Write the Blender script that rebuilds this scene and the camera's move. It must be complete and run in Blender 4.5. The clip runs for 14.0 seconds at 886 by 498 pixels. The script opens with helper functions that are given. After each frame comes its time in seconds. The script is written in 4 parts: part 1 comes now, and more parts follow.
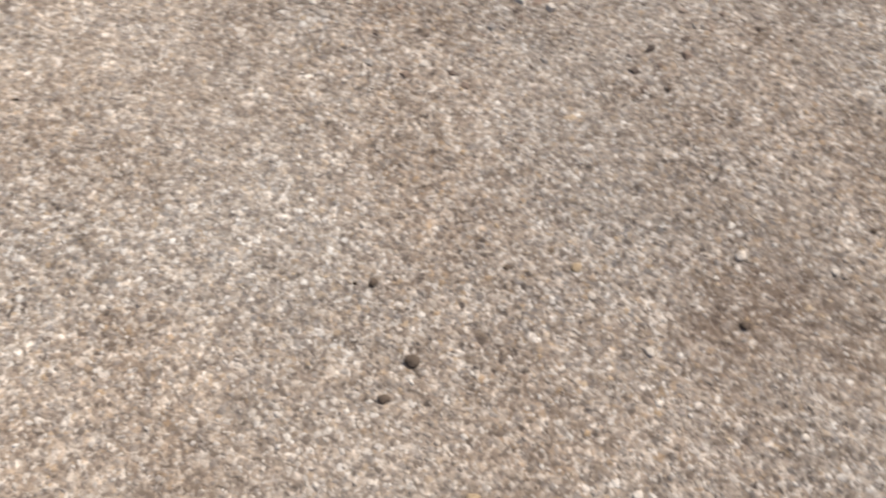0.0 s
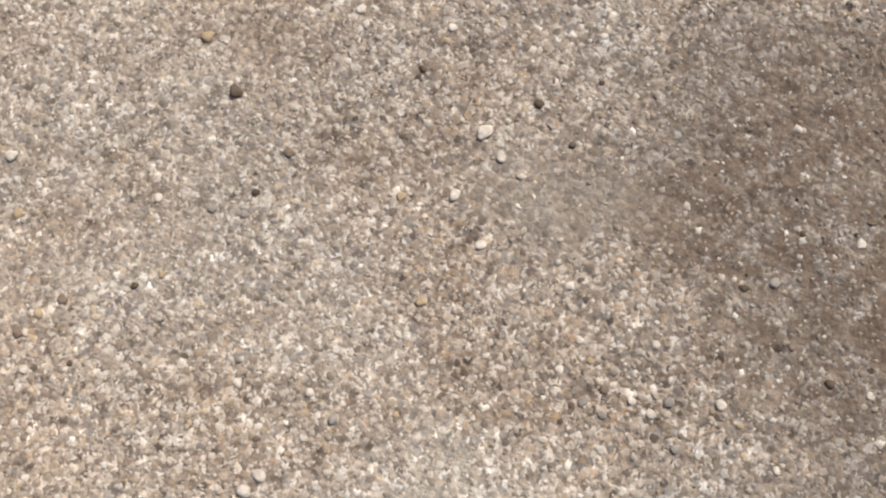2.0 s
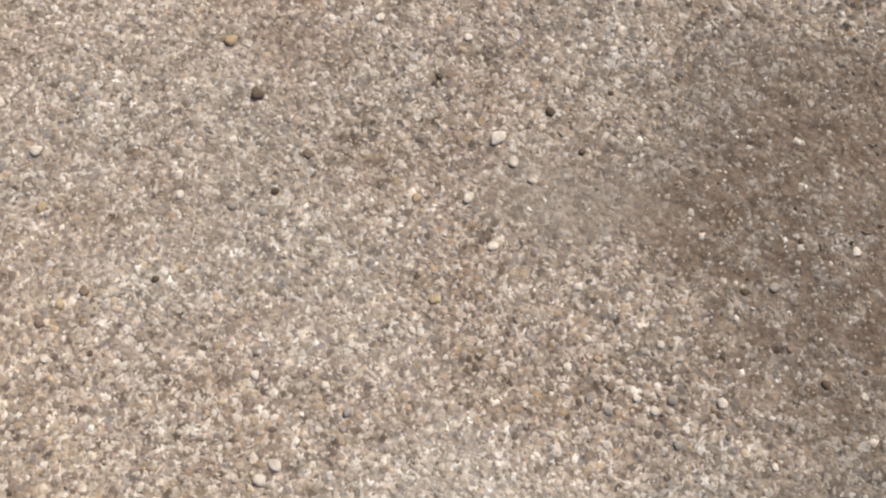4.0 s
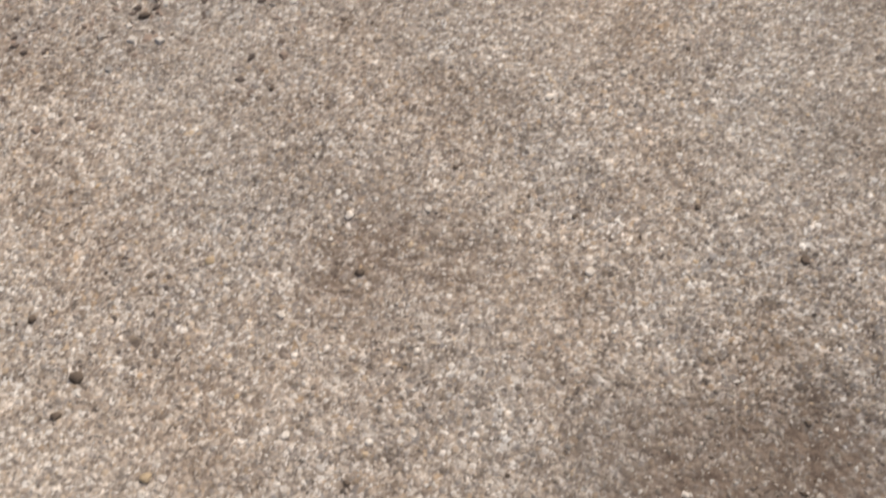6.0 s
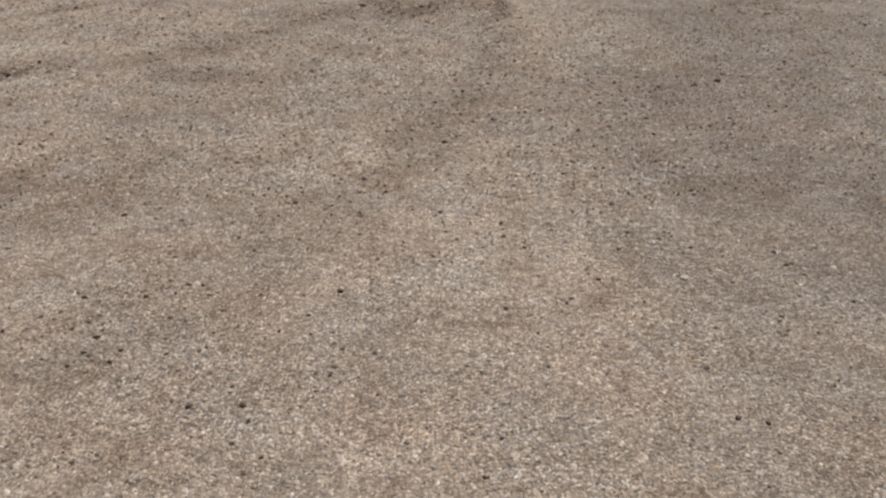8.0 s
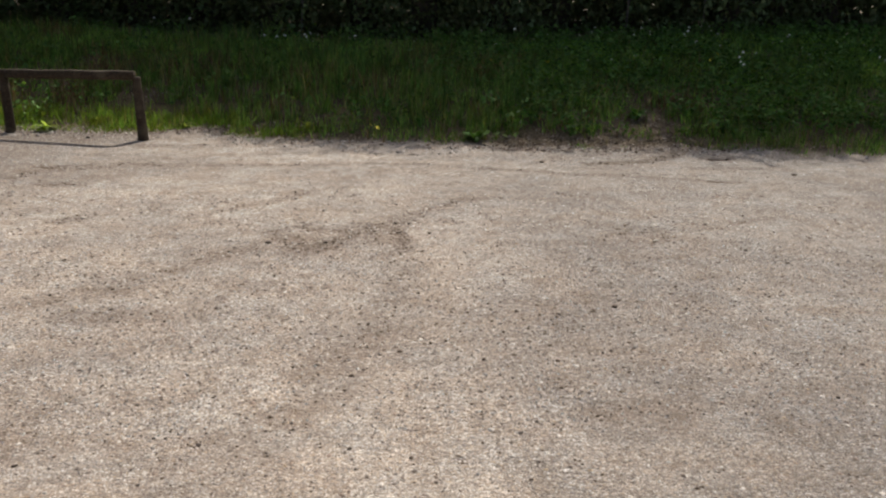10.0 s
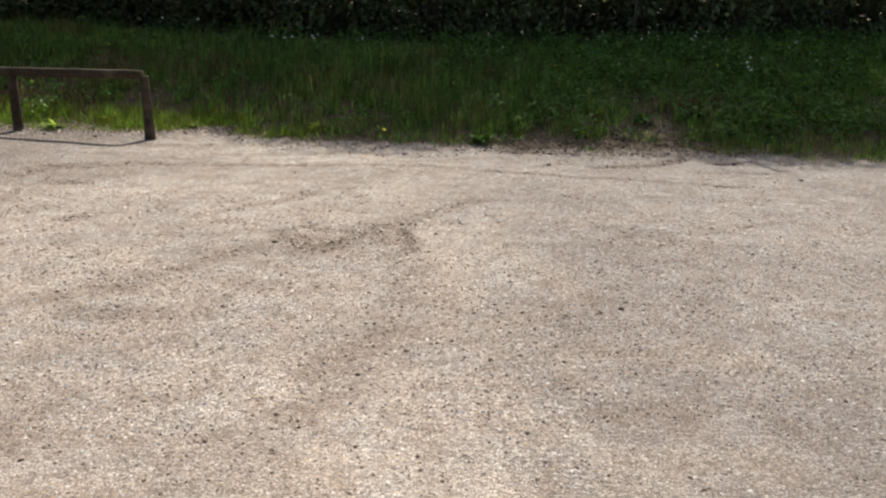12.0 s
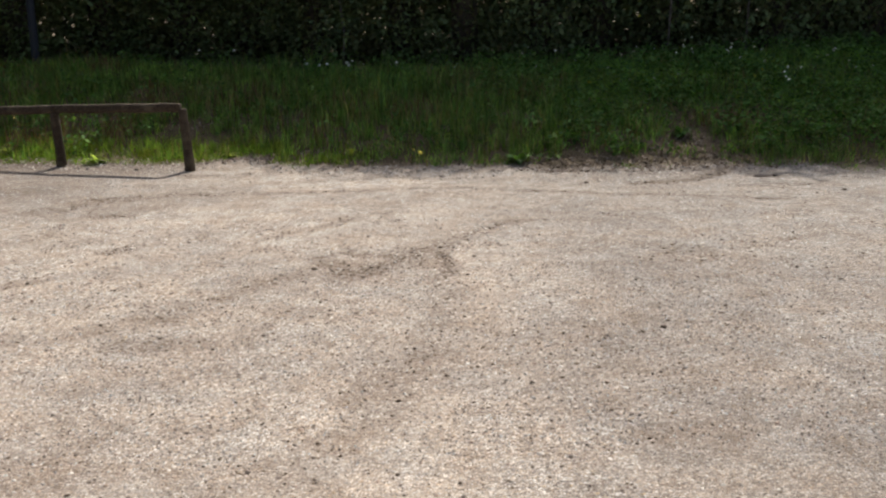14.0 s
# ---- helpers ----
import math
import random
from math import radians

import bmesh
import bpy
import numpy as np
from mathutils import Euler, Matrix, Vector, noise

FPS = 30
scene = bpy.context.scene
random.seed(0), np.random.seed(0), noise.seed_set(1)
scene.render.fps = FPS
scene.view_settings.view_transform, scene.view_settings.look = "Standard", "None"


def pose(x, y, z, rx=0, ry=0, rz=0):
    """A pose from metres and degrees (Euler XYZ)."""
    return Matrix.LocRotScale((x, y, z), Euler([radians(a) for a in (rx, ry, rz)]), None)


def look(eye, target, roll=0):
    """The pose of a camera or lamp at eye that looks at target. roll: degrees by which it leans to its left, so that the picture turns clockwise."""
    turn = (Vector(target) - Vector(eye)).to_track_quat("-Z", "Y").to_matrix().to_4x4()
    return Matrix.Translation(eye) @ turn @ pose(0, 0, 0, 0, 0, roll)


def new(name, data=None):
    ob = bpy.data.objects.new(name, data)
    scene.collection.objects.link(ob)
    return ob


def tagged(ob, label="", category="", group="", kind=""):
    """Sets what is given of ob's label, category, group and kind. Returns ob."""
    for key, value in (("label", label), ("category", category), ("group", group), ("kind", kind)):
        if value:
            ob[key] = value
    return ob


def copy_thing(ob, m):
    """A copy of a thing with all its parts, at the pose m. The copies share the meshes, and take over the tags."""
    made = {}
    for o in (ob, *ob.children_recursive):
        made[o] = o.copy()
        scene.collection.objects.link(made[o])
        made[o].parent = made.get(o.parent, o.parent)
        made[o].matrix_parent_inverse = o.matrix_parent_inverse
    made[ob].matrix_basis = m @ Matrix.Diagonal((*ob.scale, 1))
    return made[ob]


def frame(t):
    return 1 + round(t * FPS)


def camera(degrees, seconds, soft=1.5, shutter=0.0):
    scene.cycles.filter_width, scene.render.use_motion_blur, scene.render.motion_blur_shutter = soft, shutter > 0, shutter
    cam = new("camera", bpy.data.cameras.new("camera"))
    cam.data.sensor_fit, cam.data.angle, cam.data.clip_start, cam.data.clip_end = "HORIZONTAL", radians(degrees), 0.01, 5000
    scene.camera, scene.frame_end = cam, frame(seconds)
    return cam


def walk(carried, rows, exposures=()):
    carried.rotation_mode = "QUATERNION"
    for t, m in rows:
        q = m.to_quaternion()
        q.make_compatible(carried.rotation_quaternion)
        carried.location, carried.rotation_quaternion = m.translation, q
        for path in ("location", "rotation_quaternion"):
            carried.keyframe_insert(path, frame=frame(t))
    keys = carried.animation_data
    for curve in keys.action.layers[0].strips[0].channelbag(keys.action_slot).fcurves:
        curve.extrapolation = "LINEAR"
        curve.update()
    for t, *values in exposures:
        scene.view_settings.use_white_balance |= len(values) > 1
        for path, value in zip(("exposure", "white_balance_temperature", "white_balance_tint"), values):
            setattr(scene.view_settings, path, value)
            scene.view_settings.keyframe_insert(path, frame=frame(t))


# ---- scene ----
cam = camera(48.3, 14.0, soft=2.2, shutter=0.18)
PATH = [
    (0, (-0.316, 0.062, 1.094), (-0.68, 0.991, -0.64), 0.9),
    (0.2, (-0.320, 0.035, 1.100), (-0.467, 0.979, -0.657), 7.2),
    (0.5, (-0.267, -0.004, 1.098), (-0.274, 0.882, -0.695), 9.5),
    (0.8, (-0.226, 0.013, 1.117), (-0.265, 0.782, -0.729), 6.4),
    (1, (-0.149, -0.019, 1.103), (-0.327, 0.682, -0.762), -2.3),
    (1.2, (-0.094, -0.007, 1.098), (-0.261, 0.580, -0.806), -1.1),
    (1.5, (-0.002, -0.013, 1.082), (-0.177, 0.465, -0.853), -4.2),
    (1.7, (0.008, -0.012, 1.081), (-0.161, 0.383, -0.872), -7.8),
    (2, (0.032, -0.015, 1.09), (-0.134, 0.334, -0.872), -11.7),
    (2.2, (0.044, -0.015, 1.105), (-0.13, 0.354, -0.853), -12.7),
    (4.3, (-0.004, -0.062, 1.129), (-0.132, 0.362, -0.822), -2.0),
    (4.5, (-0.003, -0.058, 1.134), (-0.141, 0.397, -0.808), -2.3),
    (5, (-0.003, -0.063, 1.146), (-0.14, 0.526, -0.761), -0.2),
    (5.3, (0.006, -0.029, 1.165), (-0.147, 0.562, -0.740), -2.7),
    (5.5, (0.011, -0.024, 1.185), (-0.138, 0.673, -0.684), -2.1),
    (5.8, (0.025, 0.0, 1.221), (-0.104, 0.880, -0.571), -1.3),
    (6, (0.026, 0.018, 1.25), (-0.072, 1.017, -0.48), -0.0),
    (6.2, (0.015, 0.022, 1.266), (-0.029, 1.140, -0.392), 2.7),
    (6.5, (0.03, 0.025, 1.289), (0.0, 1.295, -0.255), 2.4),
    (6.7, (0.035, 0.026, 1.306), (-0.007, 1.376, -0.169), 1.96),
    (7, (0.037, 0.027, 1.33), (-0.012, 1.507, -0.014), 1.3),
    (7.3, (0.039, 0.029, 1.352), (0.018, 1.630, 0.154), 1.77),
    (7.5, (0.041, 0.031, 1.365), (0.012, 1.685, 0.242), 1.1),
    (7.7, (0.042, 0.032, 1.376), (0.021, 1.740, 0.336), 1.08),
    (8, (0.042, 0.033, 1.389), (0.048, 1.801, 0.455), 1.2),
    (8.2, (0.043, 0.034, 1.397), (0.066, 1.830, 0.516), 1.01),
    (8.5, (0.046, 0.036, 1.409), (0.11, 1.878, 0.633), 0.6),
    (8.7, (0.048, 0.038, 1.418), (0.132, 1.902, 0.697), 0.17),
    (9, (0.051, 0.04, 1.426), (0.164, 1.928, 0.774), -0.6),
    (9.2, (0.052, 0.034, 1.425), (0.201, 1.938, 0.831), -0.2),
    (11.3, (0.012, 0.032, 1.393), (0.19, 1.967, 0.916), 2.5),
    (11.5, (0.018, 0.031, 1.394), (0.185, 1.964, 0.91), 2.4),
    (11.8, (0.025, 0.032, 1.395), (0.201, 1.963, 0.903), 1.91),
    (12, (0.026, 0.033, 1.395), (0.209, 1.961, 0.897), 1.8),
    (12.2, (0.026, 0.031, 1.399), (0.209, 1.960, 0.902), 1.47),
    (12.5, (0.025, 0.028, 1.405), (0.1, 1.975, 0.955), -0.8),
    (12.7, (0.011, 0.031, 1.403), (0.061, 1.978, 0.947), -1.27),
    (13, (-0.012, 0.044, 1.395), (-0.077, 1.984, 0.912), -2.4),
    (13.2, (-0.002, 0.053, 1.389), (-0.126, 1.988, 0.899), -2.55),
    (13.3, (0.007, 0.055, 1.388), (-0.112, 1.989, 0.894), -2.2),
    (13.5, (0.025, 0.049, 1.391), (-0.038, 1.985, 0.893), -1.1),
    (13.7, (0.036, 0.047, 1.396), (0.058, 1.986, 0.904), -0.45),
    (14, (0.044, 0.047, 1.405), (0.144, 1.991, 0.946), -0.6),
]
walk(cam, [(t, look(eye, target, roll)) for t, eye, target, roll in PATH],
     exposures=[(0, -0.02, 6420, 12), (2.2, -0.06, 6480, 10.5), (5, -0.12, 6520, 10.5), (6, -0.06, 6500, 12), (6.5, -0.12, 6580, 12), (7, -0.34, 6680, 11.5), (8, -0.35, 6680, 11.5),
                (8.5, -0.34, 6640, 11), (9.2, -0.14, 6600, 10.5), (11.3, 0.47, 6500, 10), (14, 0.47, 6500, 10)])

# ---- light ----
SUN_UP, SUN_TURN = radians(53.5), radians(20.5)
world = bpy.data.worlds.new("sky")
scene.world = world
world.use_nodes = True
sky = world.node_tree.nodes.new("ShaderNodeTexSky")
sky.sky_type = "NISHITA"
sky.sun_disc = False
sky.sun_elevation, sky.sun_rotation = SUN_UP, SUN_TURN
sky.dust_density, sky.ozone_density = 4.0, 0.6
world.node_tree.links.new(sky.outputs[0], world.node_tree.nodes["Background"].inputs[0])
world.node_tree.nodes["Background"].inputs[1].default_value = 0.09
lamp = bpy.data.lights.new("sun", "SUN")
lamp.energy, lamp.angle, lamp.color = 4.0, radians(0.53), (1.0, 0.962, 0.88)
sun = new("sun", lamp)
TO_SUN = Vector((math.sin(SUN_TURN) * math.cos(SUN_UP), math.cos(SUN_TURN) * math.cos(SUN_UP), math.sin(SUN_UP)))
sun.matrix_world = look(TO_SUN * 60, (0, 0, 0))



# ---- materials ----
class Nodes:
    """A node material with a Principled shader and short ways to add and join nodes."""

    def __init__(self, name):
        self.mat = bpy.data.materials.new(name)
        self.mat.use_nodes = True
        self.tree = self.mat.node_tree
        self.bsdf = self.tree.nodes["Principled BSDF"]
        self.out = self.tree.nodes["Material Output"]
        self.place = self.add("ShaderNodeNewGeometry").outputs["Position"]

    def add(self, kind):
        return self.tree.nodes.new(kind)

    def join(self, a, b):
        self.tree.links.new(a, b)

    def noise(self, scale, detail=3.0, rough=0.55, vector=None):
        n = self.add("ShaderNodeTexNoise")
        n.inputs["Scale"].default_value, n.inputs["Detail"].default_value, n.inputs["Roughness"].default_value = scale, detail, rough
        self.join(vector or self.place, n.inputs["Vector"])
        return n.outputs[0]

    def cells(self, scale, feature="F1", dims="2D"):
        n = self.add("ShaderNodeTexVoronoi")
        n.feature, n.voronoi_dimensions = feature, dims
        n.inputs["Scale"].default_value = scale
        self.join(self.place, n.inputs["Vector"])
        return n

    def ramp(self, value, stops):
        n = self.add("ShaderNodeValToRGB")
        el = n.color_ramp.elements
        while len(el) < len(stops):
            el.new(0.5)
        for e, (at, c) in zip(el, stops):
            e.position = at
            e.color = (*c, 1) if len(c) == 3 else c
        self.join(value, n.inputs[0])
        return n.outputs[0]

    def mix(self, fac, a, b, blend="MIX"):
        n = self.add("ShaderNodeMix")
        n.data_type, n.blend_type = "RGBA", blend
        for slot, v in ((n.inputs[0], fac), (n.inputs[6], a), (n.inputs[7], b)):
            if isinstance(v, bpy.types.NodeSocket):
                self.join(v, slot)
            elif isinstance(v, (int, float)):
                slot.default_value = v
            else:
                slot.default_value = (*v, 1)
        return n.outputs[2]

    def sums(self, kind, a, b=0.0, clamp=False):
        n = self.add("ShaderNodeMath")
        n.operation, n.use_clamp = kind, clamp
        for slot, v in ((n.inputs[0], a), (n.inputs[1], b)):
            if isinstance(v, bpy.types.NodeSocket):
                self.join(v, slot)
            else:
                slot.default_value = v
        return n.outputs[0]

    def attr(self, name):
        n = self.add("ShaderNodeAttribute")
        n.attribute_name = name
        return n.outputs["Fac"]

    def separate(self, colour):
        n = self.add("ShaderNodeSeparateColor")
        self.join(colour, n.inputs[0])
        return n.outputs

    def bump(self, height, strength, distance):
        n = self.add("ShaderNodeBump")
        n.inputs["Strength"].default_value, n.inputs["Distance"].default_value = strength, distance
        self.join(height, n.inputs["Height"])
        self.join(n.outputs[0], self.bsdf.inputs["Normal"])
        return n

    def colour(self, socket):
        self.join(socket, self.bsdf.inputs["Base Color"])

    def rough(self, value, gloss=0.3):
        self.bsdf.inputs["Roughness"].default_value = value
        self.bsdf.inputs["Specular IOR Level"].default_value = gloss


PALETTE = [(0.0, (0.085, 0.07, 0.062)), (0.08, (0.19, 0.155, 0.13)), (0.22, (0.30, 0.245, 0.20)), (0.36, (0.41, 0.34, 0.27)), (0.45, (0.255, 0.24, 0.23)), (0.53, (0.35, 0.32, 0.295)),
           (0.60, (0.49, 0.37, 0.245)), (0.66, (0.50, 0.42, 0.345)), (0.76, (0.57, 0.50, 0.425)), (0.88, (0.68, 0.62, 0.55)), (1.0, (0.88, 0.845, 0.79))]


def gravel_material():
    n = Nodes("gravel")
    # cells bent by fine noise, so that no two grains share a shape
    bend = n.add("ShaderNodeTexNoise")
    bend.inputs["Scale"].default_value, bend.inputs["Detail"].default_value = 170, 2
    n.join(n.place, bend.inputs["Vector"])
    shift = n.add("ShaderNodeVectorMath")
    shift.operation = "MULTIPLY_ADD"
    n.join(bend.outputs["Color"], shift.inputs[0])
    shift.inputs[1].default_value = (0.009, 0.009, 0.0)
    n.join(n.place, shift.inputs[2])
    big, small = n.cells(98), n.cells(225)
    n.join(shift.outputs[0], big.inputs["Vector"])
    n.join(shift.outputs[0], small.inputs["Vector"])
    c_big = n.ramp(n.separate(big.outputs["Color"])[0], PALETTE)
    c_small = n.mix(0.1, n.ramp(n.separate(small.outputs["Color"])[1], PALETTE), (0.40, 0.335, 0.275))
    sand = n.ramp(n.noise(420, 2), [(0.3, (0.28, 0.235, 0.195)), (0.7, (0.50, 0.425, 0.355))])
    dist = big.outputs["Distance"]
    pick = n.ramp(n.separate(big.outputs["Color"])[2], [(0.42, (0, 0, 0)), (0.5, (1, 1, 1))])
    inside = n.mix(pick, (0, 0, 0), n.ramp(dist, [(0.40, (1, 1, 1)), (0.52, (0, 0, 0))]))
    stones = n.mix(inside, c_small, c_big)
    fine = n.ramp(n.noise(2.3, 4), [(0.38, (0.06, 0.06, 0.06)), (0.72, (0.5, 0.5, 0.5))])
    base = n.mix(fine, stones, sand)
    wide = n.ramp(n.noise(0.55, 5, 0.6), [(0.38, (0.80, 0.775, 0.76)), (0.62, (1.12, 1.10, 1.07))])
    base = n.mix(1.0, base, wide, "MULTIPLY")
    hue = n.ramp(n.noise(3.1, 3), [(0.38, (1.01, 0.985, 0.96)), (0.62, (0.965, 1.0, 1.035))])
    base = n.mix(1.0, base, hue, "MULTIPLY")
    clump = n.ramp(n.noise(34, 4, 0.7), [(0.33, (0.64, 0.62, 0.60)), (0.5, (0.97, 0.97, 0.97)), (0.67, (1.26, 1.25, 1.23))])
    base = n.mix(1.0, base, clump, "MULTIPLY")
    grit = n.ramp(n.noise(82, 2, 0.6), [(0.34, (0.83, 0.82, 0.81)), (0.5, (1.0, 1.0, 1.0)), (0.66, (1.17, 1.17, 1.17))])
    base = n.mix(1.0, base, grit, "MULTIPLY")
    base = n.mix(n.attr("dust"), base, n.mix(0.55, base, (0.29, 0.243, 0.198)))
    mottle = n.ramp(n.noise(5.5, 6, 0.68), [(0.36, (0.77, 0.73, 0.695)), (0.5, (1.0, 0.99, 0.985)), (0.64, (1.12, 1.125, 1.13))])
    base = n.mix(1.0, base, mottle, "MULTIPLY")
    base = n.mix(n.attr("toned"), base, n.mix(1.0, base, (0.71, 0.722, 0.742), "MULTIPLY"))
    # dark flecks in loose clusters
    where = n.ramp(n.noise(1.7, 4, 0.6), [(0.40, (0.1, 0.1, 0.1)), (0.62, (1, 1, 1))])
    fleck = n.ramp(n.noise(75, 3, 0.75), [(0.30, (1, 1, 1)), (0.43, (0, 0, 0))])
    base = n.mix(n.sums("MULTIPLY", fleck, where), base, (0.12, 0.098, 0.08))
    broken = n.ramp(n.noise(38, 5, 0.8), [(0.40, (0.06, 0.06, 0.06)), (0.60, (1, 1, 1))])
    stain = n.mix(n.ramp(n.noise(60, 3, 0.6), [(0.35, (0, 0, 0)), (0.65, (1, 1, 1))]), (0.105, 0.074, 0.055), (0.215, 0.158, 0.118))
    damp = n.mix(n.sums("MULTIPLY", n.sums("MULTIPLY", n.attr("dirt_and_dark"), broken), 1.6, True), base, stain)
    earth = n.ramp(n.noise(9, 5, 0.7), [(0.3, (0.065, 0.044, 0.022)), (0.7, (0.15, 0.106, 0.054))])
    n.colour(n.mix(n.attr("earth"), damp, earth))
    height = n.sums("ADD", n.sums("MULTIPLY", n.sums("SUBTRACT", 0.6, dist), 1.0), n.sums("MULTIPLY", n.noise(300, 2), 0.35))
    n.bump(height, 0.7, 0.004)
    n.rough(0.85, 0.25)
    n.bsdf.inputs["Diffuse Roughness"].default_value = 0.3
    return n.mat


def island_material(name, stops, grain=160.0, rough=0.7, gloss=0.35, bump=0.0015):
    """Pieces in one mesh, each with its own tone."""
    n = Nodes(name)
    own = n.add("ShaderNodeNewGeometry").outputs["Random Per Island"]
    c = n.ramp(own, stops)
    c = n.mix(1.0, c, n.ramp(n.noise(grain, 3), [(0.3, (0.78, 0.77, 0.76)), (0.7, (1.12, 1.11, 1.1))]), "MULTIPLY")
    n.colour(c)
    n.bump(n.noise(grain * 2, 2), 0.5, bump)
    n.rough(rough, gloss)
    n.bsdf.inputs["Diffuse Roughness"].default_value = 0.3
    return n.mat


def plain_material(name, dark, light, scale=30.0, rough=0.7, gloss=0.3, bump=0.002, detail=4):
    n = Nodes(name)
    v = n.noise(scale, detail, 0.6)
    n.colour(n.ramp(v, [(0.3, dark), (0.7, light)]))
    n.bump(n.noise(scale * 3, 3), 0.6, bump)
    n.rough(rough, gloss)
    return n.mat


def leaf_material(name, stops, through_colour, share=0.35, rough=0.65, patch=6.0):
    """Leaves or blades, each with its own tone, in lusher and drier patches."""
    n = Nodes(name)
    own = n.add("ShaderNodeNewGeometry").outputs["Random Per Island"]
    c = n.ramp(own, stops)
    lush = n.ramp(n.noise(patch, 4, 0.65), [(0.36, (0.72, 0.58, 0.50)), (0.48, (0.88, 0.86, 0.80)), (0.60, (1.3, 1.45, 1.3))])
    c = n.mix(1.0, c, lush, "MULTIPLY")
    n.colour(c)
    n.rough(rough, 0.12)
    see = n.add("ShaderNodeBsdfTranslucent")
    n.join(n.mix(1.0, c, through_colour, "MULTIPLY"), see.inputs[0])
    mix = n.add("ShaderNodeMixShader")
    mix.inputs[0].default_value = share
    n.join(n.bsdf.outputs[0], mix.inputs[1])
    n.join(see.outputs[0], mix.inputs[2])
    n.join(mix.outputs[0], n.out.inputs["Surface"])
    return n.mat


def wood_material():
    n = Nodes("weathered_wood")
    coord = n.add("ShaderNodeTexCoord").outputs["Object"]
    stretch = n.add("ShaderNodeMapping")
    stretch.inputs["Scale"].default_value = (1.2, 22, 22)
    n.join(coord, stretch.inputs[0])
    grain = n.noise(5, 5, 0.65, stretch.outputs[0])
    patch = n.noise(6, 4, 0.6)
    c = n.ramp(grain, [(0.28, (0.017, 0.012, 0.008)), (0.5, (0.042, 0.030, 0.019)), (0.75, (0.105, 0.079, 0.052))])
    c = n.mix(n.ramp(patch, [(0.45, (0, 0, 0)), (0.7, (0.5, 0.5, 0.5))]), c, (0.15, 0.122, 0.083))
    n.colour(c)
    n.bump(grain, 0.7, 0.006)
    n.rough(0.85, 0.2)
    return n.mat


M_GRAVEL = gravel_material()
M_PEBBLE = island_material("loose_pebbles", [(at, tuple(0.46 * c + 0.54 * m for c, m in zip(col, (0.43, 0.365, 0.305)))) for at, col in PALETTE])
M_SOILED = island_material("soiled_pebbles", [(at, tuple(k * (0.6 * c + 0.4 * m) for c, m, k in zip(col, (0.40, 0.335, 0.275), (0.74, 0.735, 0.72)))) for at, col in PALETTE])
M_HEAP = island_material("heaped_stones", [(0, (0.12, 0.095, 0.08)), (0.5, (0.33, 0.27, 0.225)), (1, (0.62, 0.55, 0.47))])
M_PALE = island_material("pale_pebbles", [(0, (0.46, 0.33, 0.20)), (0.2, (0.56, 0.44, 0.31)), (0.32, (0.58, 0.5, 0.42)), (1, (0.8, 0.75, 0.68))])
M_RAKED = island_material("raked_stones", [(0, (0.085, 0.062, 0.05)), (0.2, (0.19, 0.14, 0.11)), (0.42, (0.37, 0.27, 0.205)), (0.6, (0.33, 0.305, 0.28)), (0.82, (0.50, 0.43, 0.36)), (1, (0.70, 0.64, 0.57))])
M_STONES = island_material("coarse_pebbles", [(at, tuple(min(c, 0.6) for c in col)) for at, col in PALETTE])
M_CRUMB = island_material("soil_crumbs", [(0, (0.045, 0.032, 0.023)), (0.5, (0.12, 0.088, 0.064)), (1, (0.25, 0.195, 0.145))], 90, 0.95, 0.1)
M_WOOD = wood_material()
M_BARK = plain_material("bark", (0.03, 0.024, 0.018), (0.11, 0.088, 0.066), 14, 0.9, 0.15, 0.012)
M_PALEBARK = plain_material("pale_bark", (0.07, 0.06, 0.05), (0.22, 0.195, 0.165), 22, 0.9, 0.15, 0.006)
M_GRASS = leaf_material("grass", [(0, (0.06, 0.105, 0.032)), (0.45, (0.15, 0.25, 0.068)), (0.8, (0.24, 0.35, 0.095)), (0.9, (0.27, 0.22, 0.11)), (1, (0.36, 0.28, 0.16))], (1.05, 1.1, 0.5), 0.45)
M_SWARD = leaf_material("short_sward", [(0, (0.15, 0.26, 0.06)), (0.6, (0.28, 0.44, 0.10)), (1, (0.37, 0.48, 0.13))], (1.05, 1.1, 0.5), 0.45, patch=3.0)
M_EDGE = leaf_material("edge_grass", [(0, (0.09, 0.15, 0.025)), (0.6, (0.16, 0.24, 0.04)), (1, (0.27, 0.29, 0.08))], (1.05, 1.1, 0.5), 0.45)
M_DRY = leaf_material("dry_stalks", [(0, (0.13, 0.075, 0.035)), (0.6, (0.23, 0.15, 0.07)), (1, (0.34, 0.25, 0.13))], (1.0, 0.9, 0.7), 0.2)
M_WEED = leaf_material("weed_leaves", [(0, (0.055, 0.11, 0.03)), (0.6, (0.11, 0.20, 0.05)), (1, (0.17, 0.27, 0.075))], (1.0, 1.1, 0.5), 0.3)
M_LEAF = leaf_material("tree_leaves", [(0, (0.095, 0.12, 0.06)), (0.6, (0.125, 0.155, 0.075)), (1, (0.16, 0.185, 0.09))], (1.0, 1.1, 0.4), 0.15, 0.9, patch=2.2)
M_BRIGHT = leaf_material("young_and_sunlit_leaves", [(0, (0.30, 0.40, 0.12)), (0.6, (0.42, 0.52, 0.18)), (1, (0.52, 0.60, 0.26))], (1.1, 1.1, 0.5), 0.7, patch=1.5)
